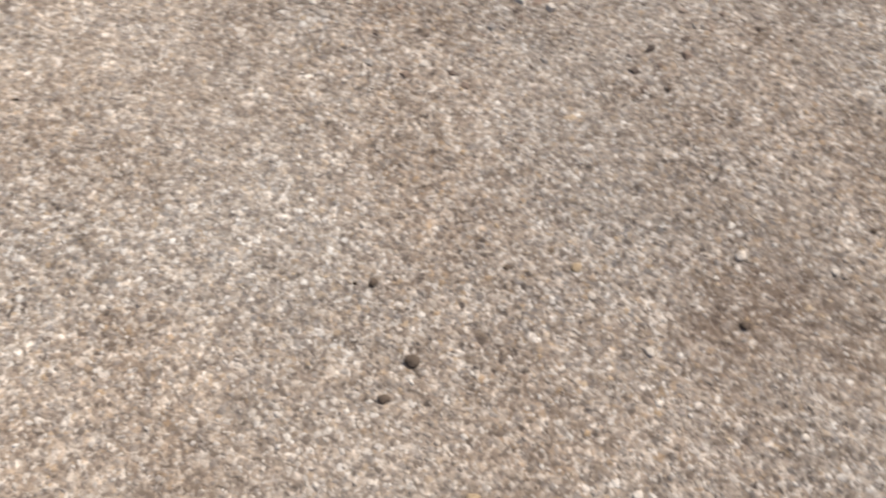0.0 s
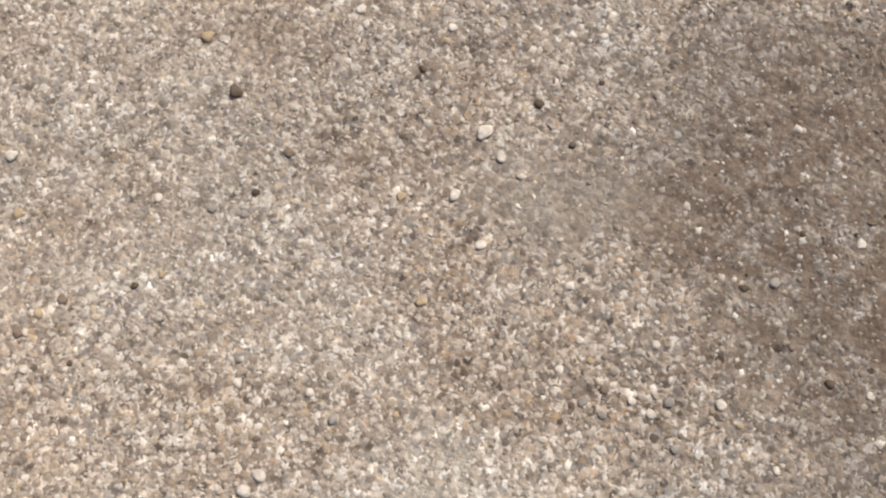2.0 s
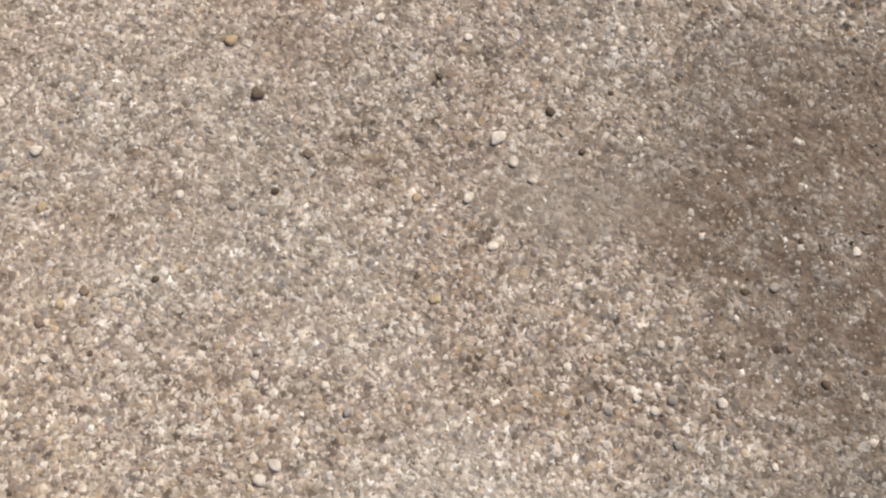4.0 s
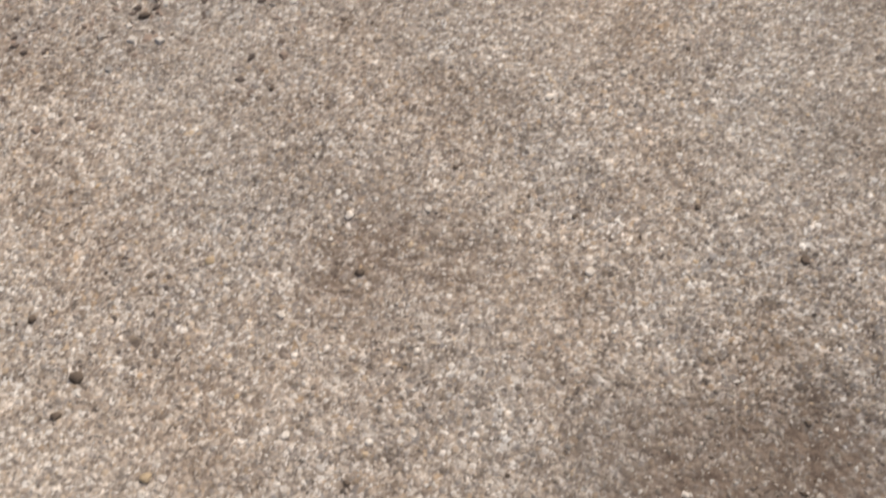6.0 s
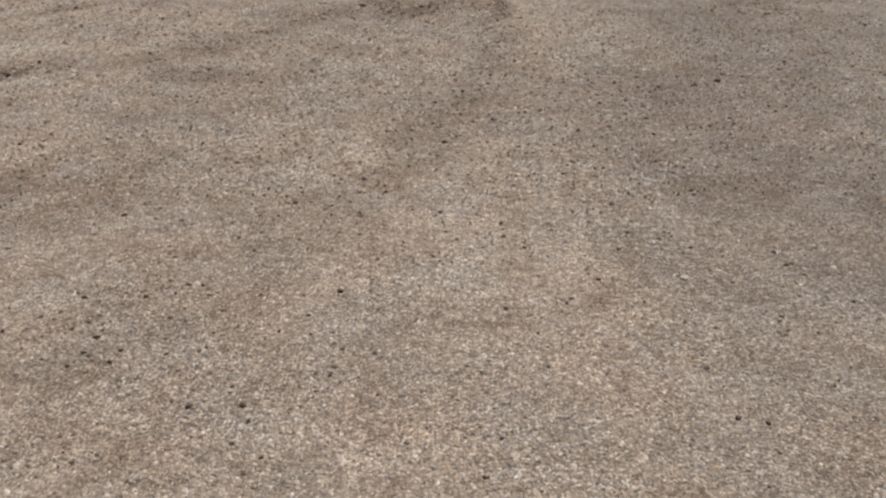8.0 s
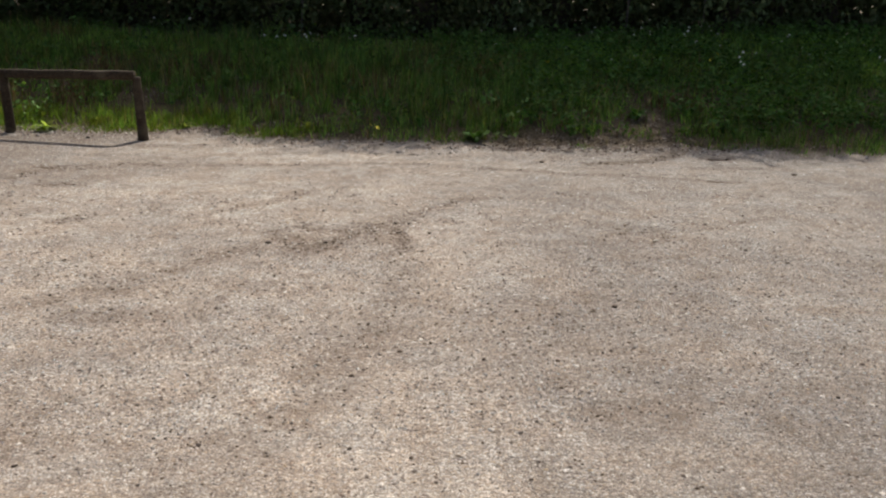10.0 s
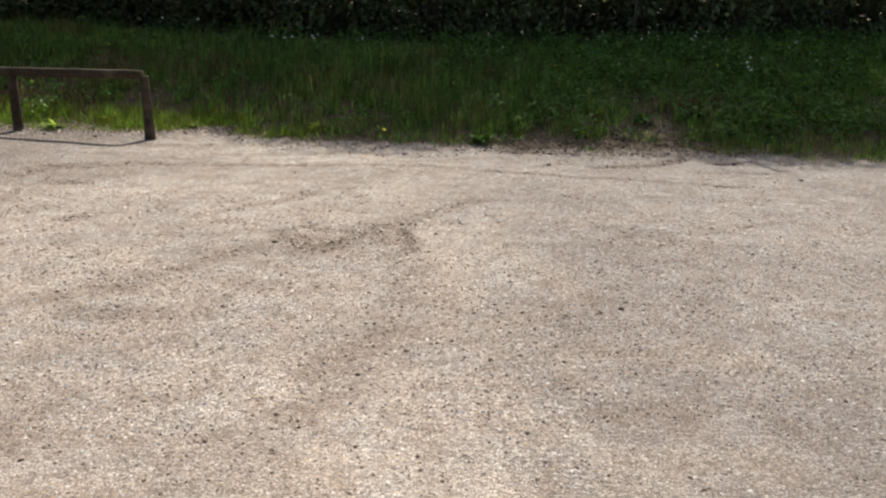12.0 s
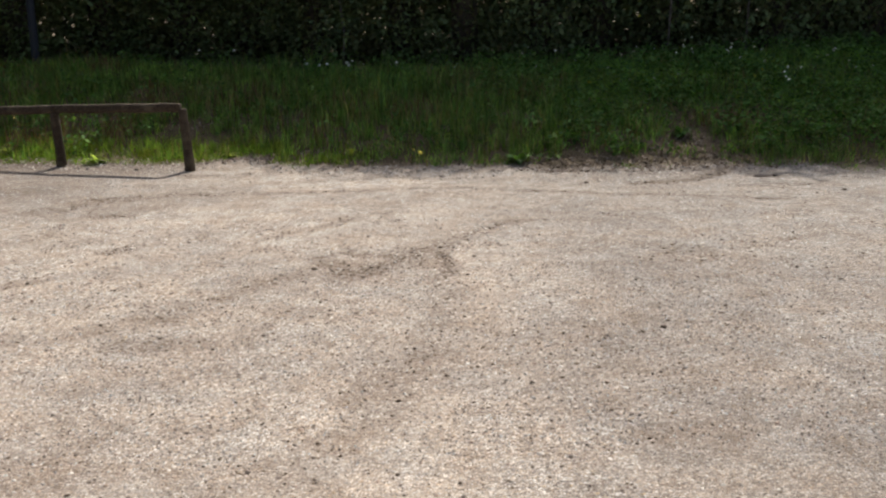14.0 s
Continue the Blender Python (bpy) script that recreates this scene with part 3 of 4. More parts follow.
def build_gravel():
    zones = [(-1.25, 0.65, -0.2, 1.6, 17000, 0.0029, 0.0058), (-1.7, 1.7, 1.6, 3.0, 4600, 0.0041, 0.009), (-2.6, 2.9, 3.0, 5.6, 2500, 0.0051, 0.0115),
             (-4.8, 5.0, 5.6, 9.8, 750, 0.0068, 0.014)]
    for i, (x0, x1, y0, y1, per, mid, most) in enumerate(zones):
        x, y, r = scatter(x0, x1, y0, y1, per, 40 + i)
        rad = np.clip(mid * np.exp(r.normal(0, 0.38, len(x))), mid * 0.45, most)
        keep = y < gravel_edge(x) + 0.1
        keep = keep & (r.random(len(x)) > (0.2 if i == 0 else 1.1) * near_marks(x, y)) & (r.random(len(x)) > 0.85 * dustiness(x, y))
        label = "small mixed beige and grey pebbles lying loose"
        if i < 2:
            soiled = keep & (r.random(len(x)) < 1.15 * darkening(x, y))
            keep = keep & ~soiled
            chips("loose_gravel", label, x[keep], y[keep], rad[keep], M_PEBBLE, 60 + i, True)
            chips("soiled_gravel", "small pebbles dulled by brown soil", x[soiled], y[soiled], rad[soiled], M_SOILED, 70 + i, True)
        else:
            pebbles("loose_gravel", label, x[keep], y[keep], rad[keep], M_STONES, 0.58 if i == 2 else 0.40, 60 + i, small=True, smooth=i == 3)
    x, y, r = scatter(-1.25, 1.2, -0.3, 2.6, 430, 48)
    rad = np.clip(0.0036 * np.exp(r.normal(0, 0.35, len(x))), 0.002, 0.0075)
    chips("pale_pebbles", "pale cream pebbles scattered on gravel", x, y, rad, M_PALE, 68, True)
    # coarser stones strewn in loose drifts over the middle distance
    for per, mid, material, name, label, seed in ((420, 0.0078, M_RAKED, "strewn_stones", "coarser brown and grey stones strewn in drifts", 91), (80, 0.0062, M_PALE, "strewn_pale_stones", "pale stones strewn over the gravel", 92),
                                                  (120, 0.0062, M_CRUMB, "strewn_dark_stones", "small dark brown stones strewn over the gravel", 93)):
        x, y, r = scatter(-3.2, 3.4, 1.3, 7.0, per, seed)
        drift = np.clip(0.45 + 1.5 * rough_noise(x / 1.5, y, 0.38, 94, 4), 0.08, 1)
        keep = (r.random(len(x)) < drift * ramp01(y, 1.3, 1.9)) & (np.abs(x) < 0.5 + 0.5 * y) & (r.random(len(x)) > 0.7 * dustiness(x, y))
        x, y = x[keep], y[keep]
        rad = np.clip(mid * np.exp(r.normal(0, 0.32, len(x))), 0.003, 0.014) * (0.75 + 0.09 * y)
        chips(name, label, x, y, rad, material, seed + 5, True)
    # a heap of coarser stones raked out of the surface
    x, y, r = scatter(-1.3, -0.25, 0.75, 1.85, 5200, 47)
    keep = r.random(len(x)) < np.maximum(np.exp(-(((x + 0.63) / 0.25) ** 2 + ((y - 1.29) / 0.24) ** 2)), 0.7 * np.exp(-(((x + 0.80) / 0.10) ** 2 + ((y - 1.08) / 0.12) ** 2)))
    rad = np.clip(0.0062 * np.exp(r.normal(0, 0.42, len(x))), 0.003, 0.0125)
    chips("coarse_gravel", "patch of coarser brown and grey stones", x[keep], y[keep], rad[keep], M_RAKED, 67)


def build_edge_gravel():
    """Coarser stones pushed up along the edge of the gravel."""
    x, y, r = scatter(-6, 5.2, 8.5, 10.8, 1500, 86)
    s = y - gravel_edge(x)
    keep = (s > -0.55) & (s < 0.3) & (r.random(len(x)) < np.exp(-((s + 0.05) / 0.22) ** 2) * np.clip(0.6 + 0.8 * rough_noise(x, y, 0.6, 87), 0.05, 1) * (1 - 0.8 * ramp01(x, -0.5, 1.2)))
    x, y = x[keep], y[keep]
    rad = np.clip(0.0095 * np.exp(r.normal(0, 0.45, len(x))), 0.004, 0.028)
    pebbles("edge_gravel", "coarser grey stones heaped along the gravel's edge", x, y, rad, M_HEAP, 0.6, 88)


def build_crumbs():
    """Dark soil crumbs, thick in the wheel marks and thin elsewhere."""
    x, y, r = scatter(-4.2, 4.2, -0.4, 9.4, 2200, 81)
    knots = np.clip(rough_noise(x / 1.6, y, 0.30, 84, 4) - 0.22, 0, 1) ** 1.5
    chance = near_marks(x, y) ** 1.4 * (0.2 + 0.75 * ramp01(y, 1.0, 2.5)) + 0.010 + 0.030 * ramp01(y, 1.5, 3.5) + 0.8 * knots * ramp01(y, 1.8, 3.2)
    for cx, cy, size in ((1.0, 4.2, 0.9), (-1.1, 4.5, 0.55), (0.2, 3.4, 0.6)):
        chance = chance + 0.05 * np.exp(-((x - cx) ** 2 + (y - cy) ** 2) / size**2)
    keep = (r.random(len(x)) < chance) & (y < gravel_edge(x))
    x, y = x[keep], y[keep]
    deep = near_marks(x, y)
    rad = np.clip((0.0033 + 0.0018 * deep) * np.exp(r.normal(0, 0.6, len(x))), 0.0016, 0.010 + 0.008 * deep) * (0.62 + 0.095 * np.clip(y, 0, 7))
    chips("soil_crumbs", "dark brown soil crumbs scattered on gravel", x, y, rad, M_CRUMB, 83)


def stone_mesh(size, seed, flat):
    """A worn stone, lumpy and flatter than it is wide."""
    bm = bmesh.new()
    bmesh.ops.create_icosphere(bm, subdivisions=2, radius=size)
    for v in bm.verts:
        d = noise.noise(v.co / size * 0.9 + Vector((seed * 3.1, 0, 0))) * 0.55 + noise.noise(v.co / size * 2.2 + Vector((0, seed * 1.7, 0))) * 0.26
        v.co *= 1 + d
        v.co.z *= flat
        v.co.x *= 1.12
    return bm


def build_stones():
    tones = {
        "dark": ("dark brown rounded stone lying on gravel", plain_material("dark_stone", (0.06, 0.044, 0.032), (0.17, 0.125, 0.092), 90, 0.85)),
        "white": ("pale quartz pebble lying on gravel", plain_material("white_stone", (0.48, 0.41, 0.34), (0.74, 0.66, 0.57), 110, 0.6)),
        "brown": ("dull brown flat pebble lying on gravel", plain_material("brown_stone", (0.14, 0.10, 0.075), (0.27, 0.205, 0.155), 120, 0.8)),
        "grey": ("smooth grey pebble lying on gravel", plain_material("grey_stone", (0.215, 0.19, 0.165), (0.36, 0.32, 0.28), 120, 0.7)),
        "ochre": ("ochre yellow pebble lying on gravel", plain_material("ochre_stone", (0.36, 0.26, 0.155), (0.50, 0.385, 0.25), 150, 0.7)),
    }
    spots = [
        ("dark", -0.522, 0.490, 0.016), ("dark", -0.533, 0.434, 0.011), ("dark", -0.607, 0.570, 0.010), ("dark", -0.343, 0.304, 0.013), ("dark", -0.285, 0.193, 0.008),
        ("dark", -0.389, 0.056, 0.007), ("dark", 0.006, 0.369, 0.010), ("dark", 0.383, 0.133, 0.009), ("dark", 0.146, 0.813, 0.009), ("dark", 0.075, 0.845, 0.006),
        ("dark", 0.327, 0.845, 0.009), ("dark", 0.467, 0.525, 0.008), ("dark", -0.039, 0.886, 0.008), ("dark", 0.658, 1.167, 0.010), ("dark", -0.073, 1.254, 0.010),
        ("dark", -0.539, 1.448, 0.011), ("dark", -0.595, 1.148, 0.016), ("dark", -0.350, 1.012, 0.010), ("dark", 0.322, 1.159, 0.007), ("dark", 0.114, 1.467, 0.008),
        ("dark", 0.733, 1.860, 0.012), ("dark", 0.187, 1.771, 0.010), ("dark", -0.230, 2.393, 0.015), ("dark", -0.367, 2.188, 0.010), ("dark", 0.585, 2.687, 0.011),
        ("dark", 0.233, 2.845, 0.011), ("dark", 0.497, 2.489, 0.012), ("dark", 0.042, 2.917, 0.012), ("dark", 1.825, 3.244, 0.014), ("dark", 1.278, 4.333, 0.024),
        ("dark", -0.414, 5.555, 0.028), ("dark", 2.323, 5.355, 0.018), ("dark", 0.526, 5.772, 0.020), ("dark", 3.702, 7.765, 0.036), ("dark", 1.700, 8.331, 0.030),
        ("dark", -0.963, 2.854, 0.014),
        ("white", -0.047, 0.323, 0.012), ("white", -0.022, 0.298, 0.009), ("white", -0.195, -0.110, 0.010), ("white", -0.224, 0.436, 0.008), ("white", 0.392, 0.294, 0.008),
        ("white", 0.273, 0.083, 0.008), ("white", 0.202, 0.055, 0.007), ("white", -0.394, 0.161, 0.007), ("white", -0.065, 0.574, 0.007), ("white", -0.261, 0.609, 0.008),
        ("white", -0.113, 0.438, 0.007), ("white", -0.164, -0.011, 0.007), ("white", 0.192, 0.130, 0.007), ("white", -0.349, 0.656, 0.007), ("white", 0.098, 1.036, 0.009),
        ("white", 0.217, 1.096, 0.008), ("white", -0.068, 2.444, 0.010), ("white", -0.074, 0.807, 0.007), ("white", -0.020, 0.193, 0.008),
        ("white", 0.42, 9.21, 0.026), ("white", -1.60, 6.21, 0.024), ("white", -1.55, 2.98, 0.018),
        ("ochre", -0.393, 0.363, 0.010), ("ochre", -0.070, 0.115, 0.008),
    ]
    # seen from close by, sizes as they are
    near = [
        ("ochre", -0.548, 0.105, 0.0061), ("brown", -0.261, 0.248, 0.0061), ("grey", -0.292, 0.165, 0.0048), ("grey", -0.329, 0.163, 0.0054), ("white", -0.085, 0.074, 0.0041),
        ("white", -0.158, -0.060, 0.0041), ("white", -0.205, -0.130, 0.0075), ("white", -0.245, -0.020, 0.0054), ("dark", -0.435, -0.045, 0.0034), ("white", -0.484, -0.064, 0.0048),
        ("grey", -0.131, -0.034, 0.0054), ("ochre", -0.066, -0.012, 0.0034), ("brown", -0.465, 0.022, 0.0054), ("white", 0.179, 0.064, 0.0048), ("grey", 0.219, 0.071, 0.0061),
        ("white", 0.427, 0.130, 0.0041), ("white", 0.110, 0.115, 0.0041), ("ochre", 0.127, 0.095, 0.0041), ("brown", 0.148, 0.069, 0.0048), ("grey", 0.127, 0.050, 0.0048),
        ("grey", 0.151, 0.042, 0.0048), ("ochre", 0.297, 0.065, 0.0034), ("grey", 0.235, 0.025, 0.0054), ("white", 0.343, 0.028, 0.0041), ("white", 0.095, 0.001, 0.0041),
        ("dark", 0.275, 0.215, 0.0048), ("brown", 0.337, 0.163, 0.0041), ("ochre", -0.487, 0.000, 0.0052), ("brown", -0.503, -0.028, 0.0052), ("white", -0.578, 0.170, 0.0069),
        ("ochre", -0.363, 0.076, 0.0043), ("white", 0.430, 0.300, 0.0045), ("grey", 0.306, 0.229, 0.0058), ("white", -0.062, 0.243, 0.0063), ("ochre", -0.122, 0.227, 0.0049),
        ("dark", -0.134, 0.381, 0.0043), ("dark", 0.071, 0.411, 0.0036), ("dark", 0.055, 0.330, 0.0043), ("white", 0.170, 0.721, 0.0062), ("dark", -0.160, 0.693, 0.0061),
        ("dark", -0.558, 1.284, 0.0080), ("dark", -0.638, 1.280, 0.0090), ("dark", -0.478, 1.243, 0.0075), ("dark", -0.508, 1.509, 0.0096), ("ochre", -0.379, 0.687, 0.0065),
        ("white", -0.190, 0.785, 0.0072), ("dark", 0.480, 0.771, 0.0065), ("white", 0.748, 2.514, 0.0118), ("dark", 0.799, 1.846, 0.0069), ("dark", -0.526, 1.864, 0.0081),
        ("dark", -0.405, 1.874, 0.0080),
    ]
    spots = [(tone, x, y, size * (0.56 if tone == "dark" else 0.7)) for tone, x, y, size in spots] + near
    for i, (tone, x, y, size) in enumerate(spots):
        label, material = tones[tone]
        bm = stone_mesh(size, i, 0.62 if tone == "dark" else 0.42)
        me = bpy.data.meshes.new("stone")
        bm.to_mesh(me)
        bm.free()
        me.polygons.foreach_set("use_smooth", [True] * len(me.polygons))
        me.materials.append(material)
        ob = tagged(new("stone", me), label, "stone", "stones on the gravel")
        ob.matrix_world = pose(x, y, float(height_at(x, y)) + size * 0.22, 0, 0, (i * 47) % 360)


def build_stick():
    """A short pale stick with blunt ends."""
    a, b = Vector((-0.03, 0, 0.0)), Vector((0.03, -0.004, 0.001))
    pts = [a.lerp(b, k / 5) + Vector((0, 0.0006 * math.sin(k * 2), 0)) for k in range(6)]
    bm = tube(pts, [0.0034, 0.0042, 0.0043, 0.0041, 0.0042, 0.0036], 10, 0.12, 77)
    me = bpy.data.meshes.new("stick")
    bm.to_mesh(me)
    bm.free()
    me.polygons.foreach_set("use_smooth", [True] * len(me.polygons))
    me.materials.append(plain_material("pale_wood", (0.42, 0.36, 0.29), (0.72, 0.66, 0.57), 160, 0.75))
    stick = tagged(new("stick", me), "short pale stick lying on gravel", "stick")
    stick.location = (0.618, 0.664, float(height_at(0.618, 0.664)) + 0.0055)


# ---- fence ----
def build_fence():
    posts = [(-1.85, 9.43), (-3.165, 9.82), (-4.40, 10.28), (-4.83, 9.42)]
    tops_z = [0.588, 0.532, 0.482, 0.455]
    fence = new("knee_rail_fence")
    fence.location = (-3.165, 9.82, float(height_at(-3.165, 9.82)))
    tagged(fence, "low weathered brown timber knee rail beside the gravel", "fence")
    base = Vector(fence.location)
    tops = []
    for i, (x, y) in enumerate(posts):
        g = float(height_at(x, y))
        foot, top = Vector((x, y, g - 0.12)), Vector((x, y, tops_z[i]))
        tops.append(top)
        ring = [0.050, 0.050, 0.046, 0.043, 0.041, 0.037]
        pts = [foot.lerp(top, k) - base + Vector(((-0.045 if i == 0 else -0.035) * k, 0.01 * k, 0)) for k in (0, 0.2, 0.45, 0.7, 0.97, 1.0)]
        part("post", tube(pts, ring, 14, 0.05, 5 + i), M_WOOD, fence)
    spans = [(tops[0] + Vector((-0.065, 0.0, 0.012)), tops[1] + Vector((0, 0, 0.036))), (tops[1] + Vector((0, 0, 0.036)), tops[2] + Vector((0.03, -0.01, 0.034))),
             (tops[2] + Vector((-0.02, -0.02, 0.036)), tops[3] + Vector((0, -0.1, 0.036)))]
    for i, (a, b) in enumerate(spans):
        n = 8
        pts = [a.lerp(b, k / n) - base + Vector((0, 0, 0.003 * math.sin(k * 1.9 + i))) for k in range(n + 1)]
        part("rail", tube(pts, [0.040] + [0.043] * (n - 1) + [0.041], 20, 0.04, 20 + i, square=0.55), M_WOOD, fence)
    return fence


# ---- grass and weeds ----
def blades(name, label, category, x, y, tall, wide, material, lean=0.35, seed=1, curl=0.5):
    """Grass blades in one mesh, each a bent strip of five points."""
    r = np.random.default_rng(seed)
    n = len(x)
    z = height_at(x, y) - 0.01
    turn, fall = r.uniform(0, 2 * np.pi, n), r.uniform(0, 2 * np.pi, n)
    amount = np.abs(r.normal(0, lean, n))
    sx, sy = np.cos(turn) * wide / 2, np.sin(turn) * wide / 2
    fx, fy = np.cos(fall) * amount * tall, np.sin(fall) * amount * tall
    verts = np.zeros((n, 5, 3))
    for i, (u, w) in enumerate(((0, 1.0), (0, -1.0), (0.55, -0.8), (0.55, 0.8), (1.0, 0.0))):
        bend = u ** (1 + curl)
        verts[:, i, 0] = x + fx * bend + sx * w
        verts[:, i, 1] = y + fy * bend + sy * w
        verts[:, i, 2] = z + tall * u * (1 - 0.25 * amount * u)
    loops = (np.array([0, 1, 2, 3, 3, 2, 4])[None] + 5 * np.arange(n)[:, None]).ravel()
    return tagged(new(name, fast_mesh(name, verts.reshape(-1, 3), np.tile([4, 3], n), loops, material, True)), label, category, kind="stuff")


def leaf_arrays(p, size, r, droop=0.4, plain=False):
    """Folded diamond leaves at the points p."""
    n = len(p)
    turn, tip = r.uniform(0, 2 * np.pi, n), r.normal(-droop * 0.3, droop, n)
    roll = r.normal(0, 0.6, n)
    ax = np.column_stack([np.cos(turn) * np.cos(tip), np.sin(turn) * np.cos(tip), np.sin(tip)])
    side = np.column_stack([-np.sin(turn), np.cos(turn), np.zeros(n)])
    up = np.cross(ax, side)
    side = side * np.cos(roll)[:, None] + up * np.sin(roll)[:, None]
    up = np.cross(ax, side)
    s = size[:, None]
    verts = np.zeros((n, 6, 3))
    for i, (a, b, c) in enumerate(((-0.5, 0, 0), (-0.1, 0.30, 0.07), (0.22, 0.22, 0.05), (0.55, 0, -0.06), (0.22, -0.22, 0.05), (-0.1, -0.30, 0.07))):
        verts[:, i] = p + ax * a * s + side * b * s + up * c * s
    if plain:
        verts = verts[:, [0, 1, 3, 5]]
        return verts.reshape(-1, 3), np.full(n, 4), np.arange(4 * n)
    loops = (np.array([0, 1, 2, 3, 0, 3, 4, 5])[None] + 6 * np.arange(n)[:, None]).ravel()
    return verts.reshape(-1, 3), np.tile([4, 4], n), loops


BARE = [(-0.72, 9.80, 0.20), (3.05, 9.75, 0.42), (1.9, 9.35, 0.3), (-2.0, 11.0, 0.3), (-1.42, 9.75, 0.34), (2.6, 9.25, 0.3), (-1.0, 10.9, 0.2)]


def bareness(x, y):
    out = np.zeros_like(x)
    for bx, by, size in BARE:
        out = np.maximum(out, np.clip(1.4 - np.hypot(x - bx, y - by) / size + 0.4 * rough_noise(x, y, 0.2, 141), 0, 1))
    return out


# Places on the bank where the grass is thin and brown: middle and size.
THIN = [(-2.6, 11.5, 0.35), (-1.7, 11.7, 0.5), (-3.6, 10.7, 0.35), (1.0, 12.0, 0.55), (0.35, 11.0, 0.4), (-0.4, 11.4, 0.3), (1.7, 11.4, 0.35), (3.6, 10.3, 0.3)]


def thinness(x, y):
    out = np.zeros_like(x)
    for px, py, size in THIN:
        out = np.maximum(out, np.clip(1.5 - 1.2 * np.hypot(x - px, y - py) / size + 0.7 * rough_noise(x, y, 0.25, 143, 4), 0, 1))
    return out


def bare_foot(x):
    """The stretch of the bank whose foot is bare earth and litter."""
    return ramp01(x, 0.9, 1.5) * (1 - ramp01(x, 3.15, 3.45))


def leaf_sheet(long, wide, seed):
    """One broad leaf on a short stalk, arching outwards along x."""
    r = random.Random(seed)
    bm = bmesh.new()
    rows = []
    for k in range(6):
        u = k / 5
        w = wide * (0.12 + math.sin(math.pi * min(1, u * 0.95 + 0.05)) * 0.5)
        z = long * (0.95 * u - 0.75 * u * u)
        x = long * u * 0.8
        rows.append([bm.verts.new((x, -w, z + 0.15 * w)), bm.verts.new((x, 0, z)), bm.verts.new((x, w * r.uniform(0.85, 1.1), z + 0.15 * w))])
    for a, b in zip(rows, rows[1:]):
        for j in range(2):
            bm.faces.new((a[j], a[j + 1], b[j + 1], b[j]))
    return bm


def build_weed_plant(x, y, size, leaves, material, label, seed):
    """A rosette of arching broad leaves."""
    r = random.Random(seed)
    plant = tagged(new("weed_plant"), label, "weed", "weeds at the foot of the bank")
    plant.location = (x, y, float(height_at(x, y)))
    for k in range(leaves):
        leaf = part("leaf", leaf_sheet(size * r.uniform(0.7, 1.15), size * r.uniform(0.22, 0.34), seed * 20 + k), material, plant)
        leaf.matrix_basis = pose(0, 0, -0.005, 0, r.uniform(-35, 8), 360 * k / leaves + r.uniform(-14, 14))


def build_weed_plants():
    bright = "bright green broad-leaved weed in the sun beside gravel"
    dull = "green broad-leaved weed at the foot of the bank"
    # plants marked lit get the paler leaves: sunlight put into their colour
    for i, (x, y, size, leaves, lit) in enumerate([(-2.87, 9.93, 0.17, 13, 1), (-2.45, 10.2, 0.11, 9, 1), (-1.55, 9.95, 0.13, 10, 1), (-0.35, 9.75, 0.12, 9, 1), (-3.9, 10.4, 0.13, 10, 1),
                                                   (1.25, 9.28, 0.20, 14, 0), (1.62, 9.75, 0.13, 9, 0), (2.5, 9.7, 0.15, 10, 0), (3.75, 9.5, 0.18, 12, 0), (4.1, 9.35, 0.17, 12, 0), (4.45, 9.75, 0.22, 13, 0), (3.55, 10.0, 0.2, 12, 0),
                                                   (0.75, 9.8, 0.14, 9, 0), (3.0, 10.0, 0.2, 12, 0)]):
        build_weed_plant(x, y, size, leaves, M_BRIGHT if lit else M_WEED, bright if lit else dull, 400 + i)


def tuft_grass(name, label, x, y, tall, spread, per, material, seed, lean=0.30):
    """Grass standing in tufts: every tuft has its own height, and its blades lean outwards."""
    r = np.random.default_rng(seed)
    count = r.integers(per // 2, per * 3 // 2, len(x))
    off = r.normal(0, 1, (count.sum(), 2)) * np.repeat(spread, count)[:, None]
    bx, by = np.repeat(x, count) + off[:, 0], np.repeat(y, count) + off[:, 1]
    high = np.repeat(tall, count) * r.uniform(0.45, 1.25, len(bx))
    keep = by - gravel_edge(bx) > 0.03
    return blades(name, label, "grass", bx[keep], by[keep], high[keep], r.uniform(0.006, 0.013, keep.sum()), material, lean, seed + 1)


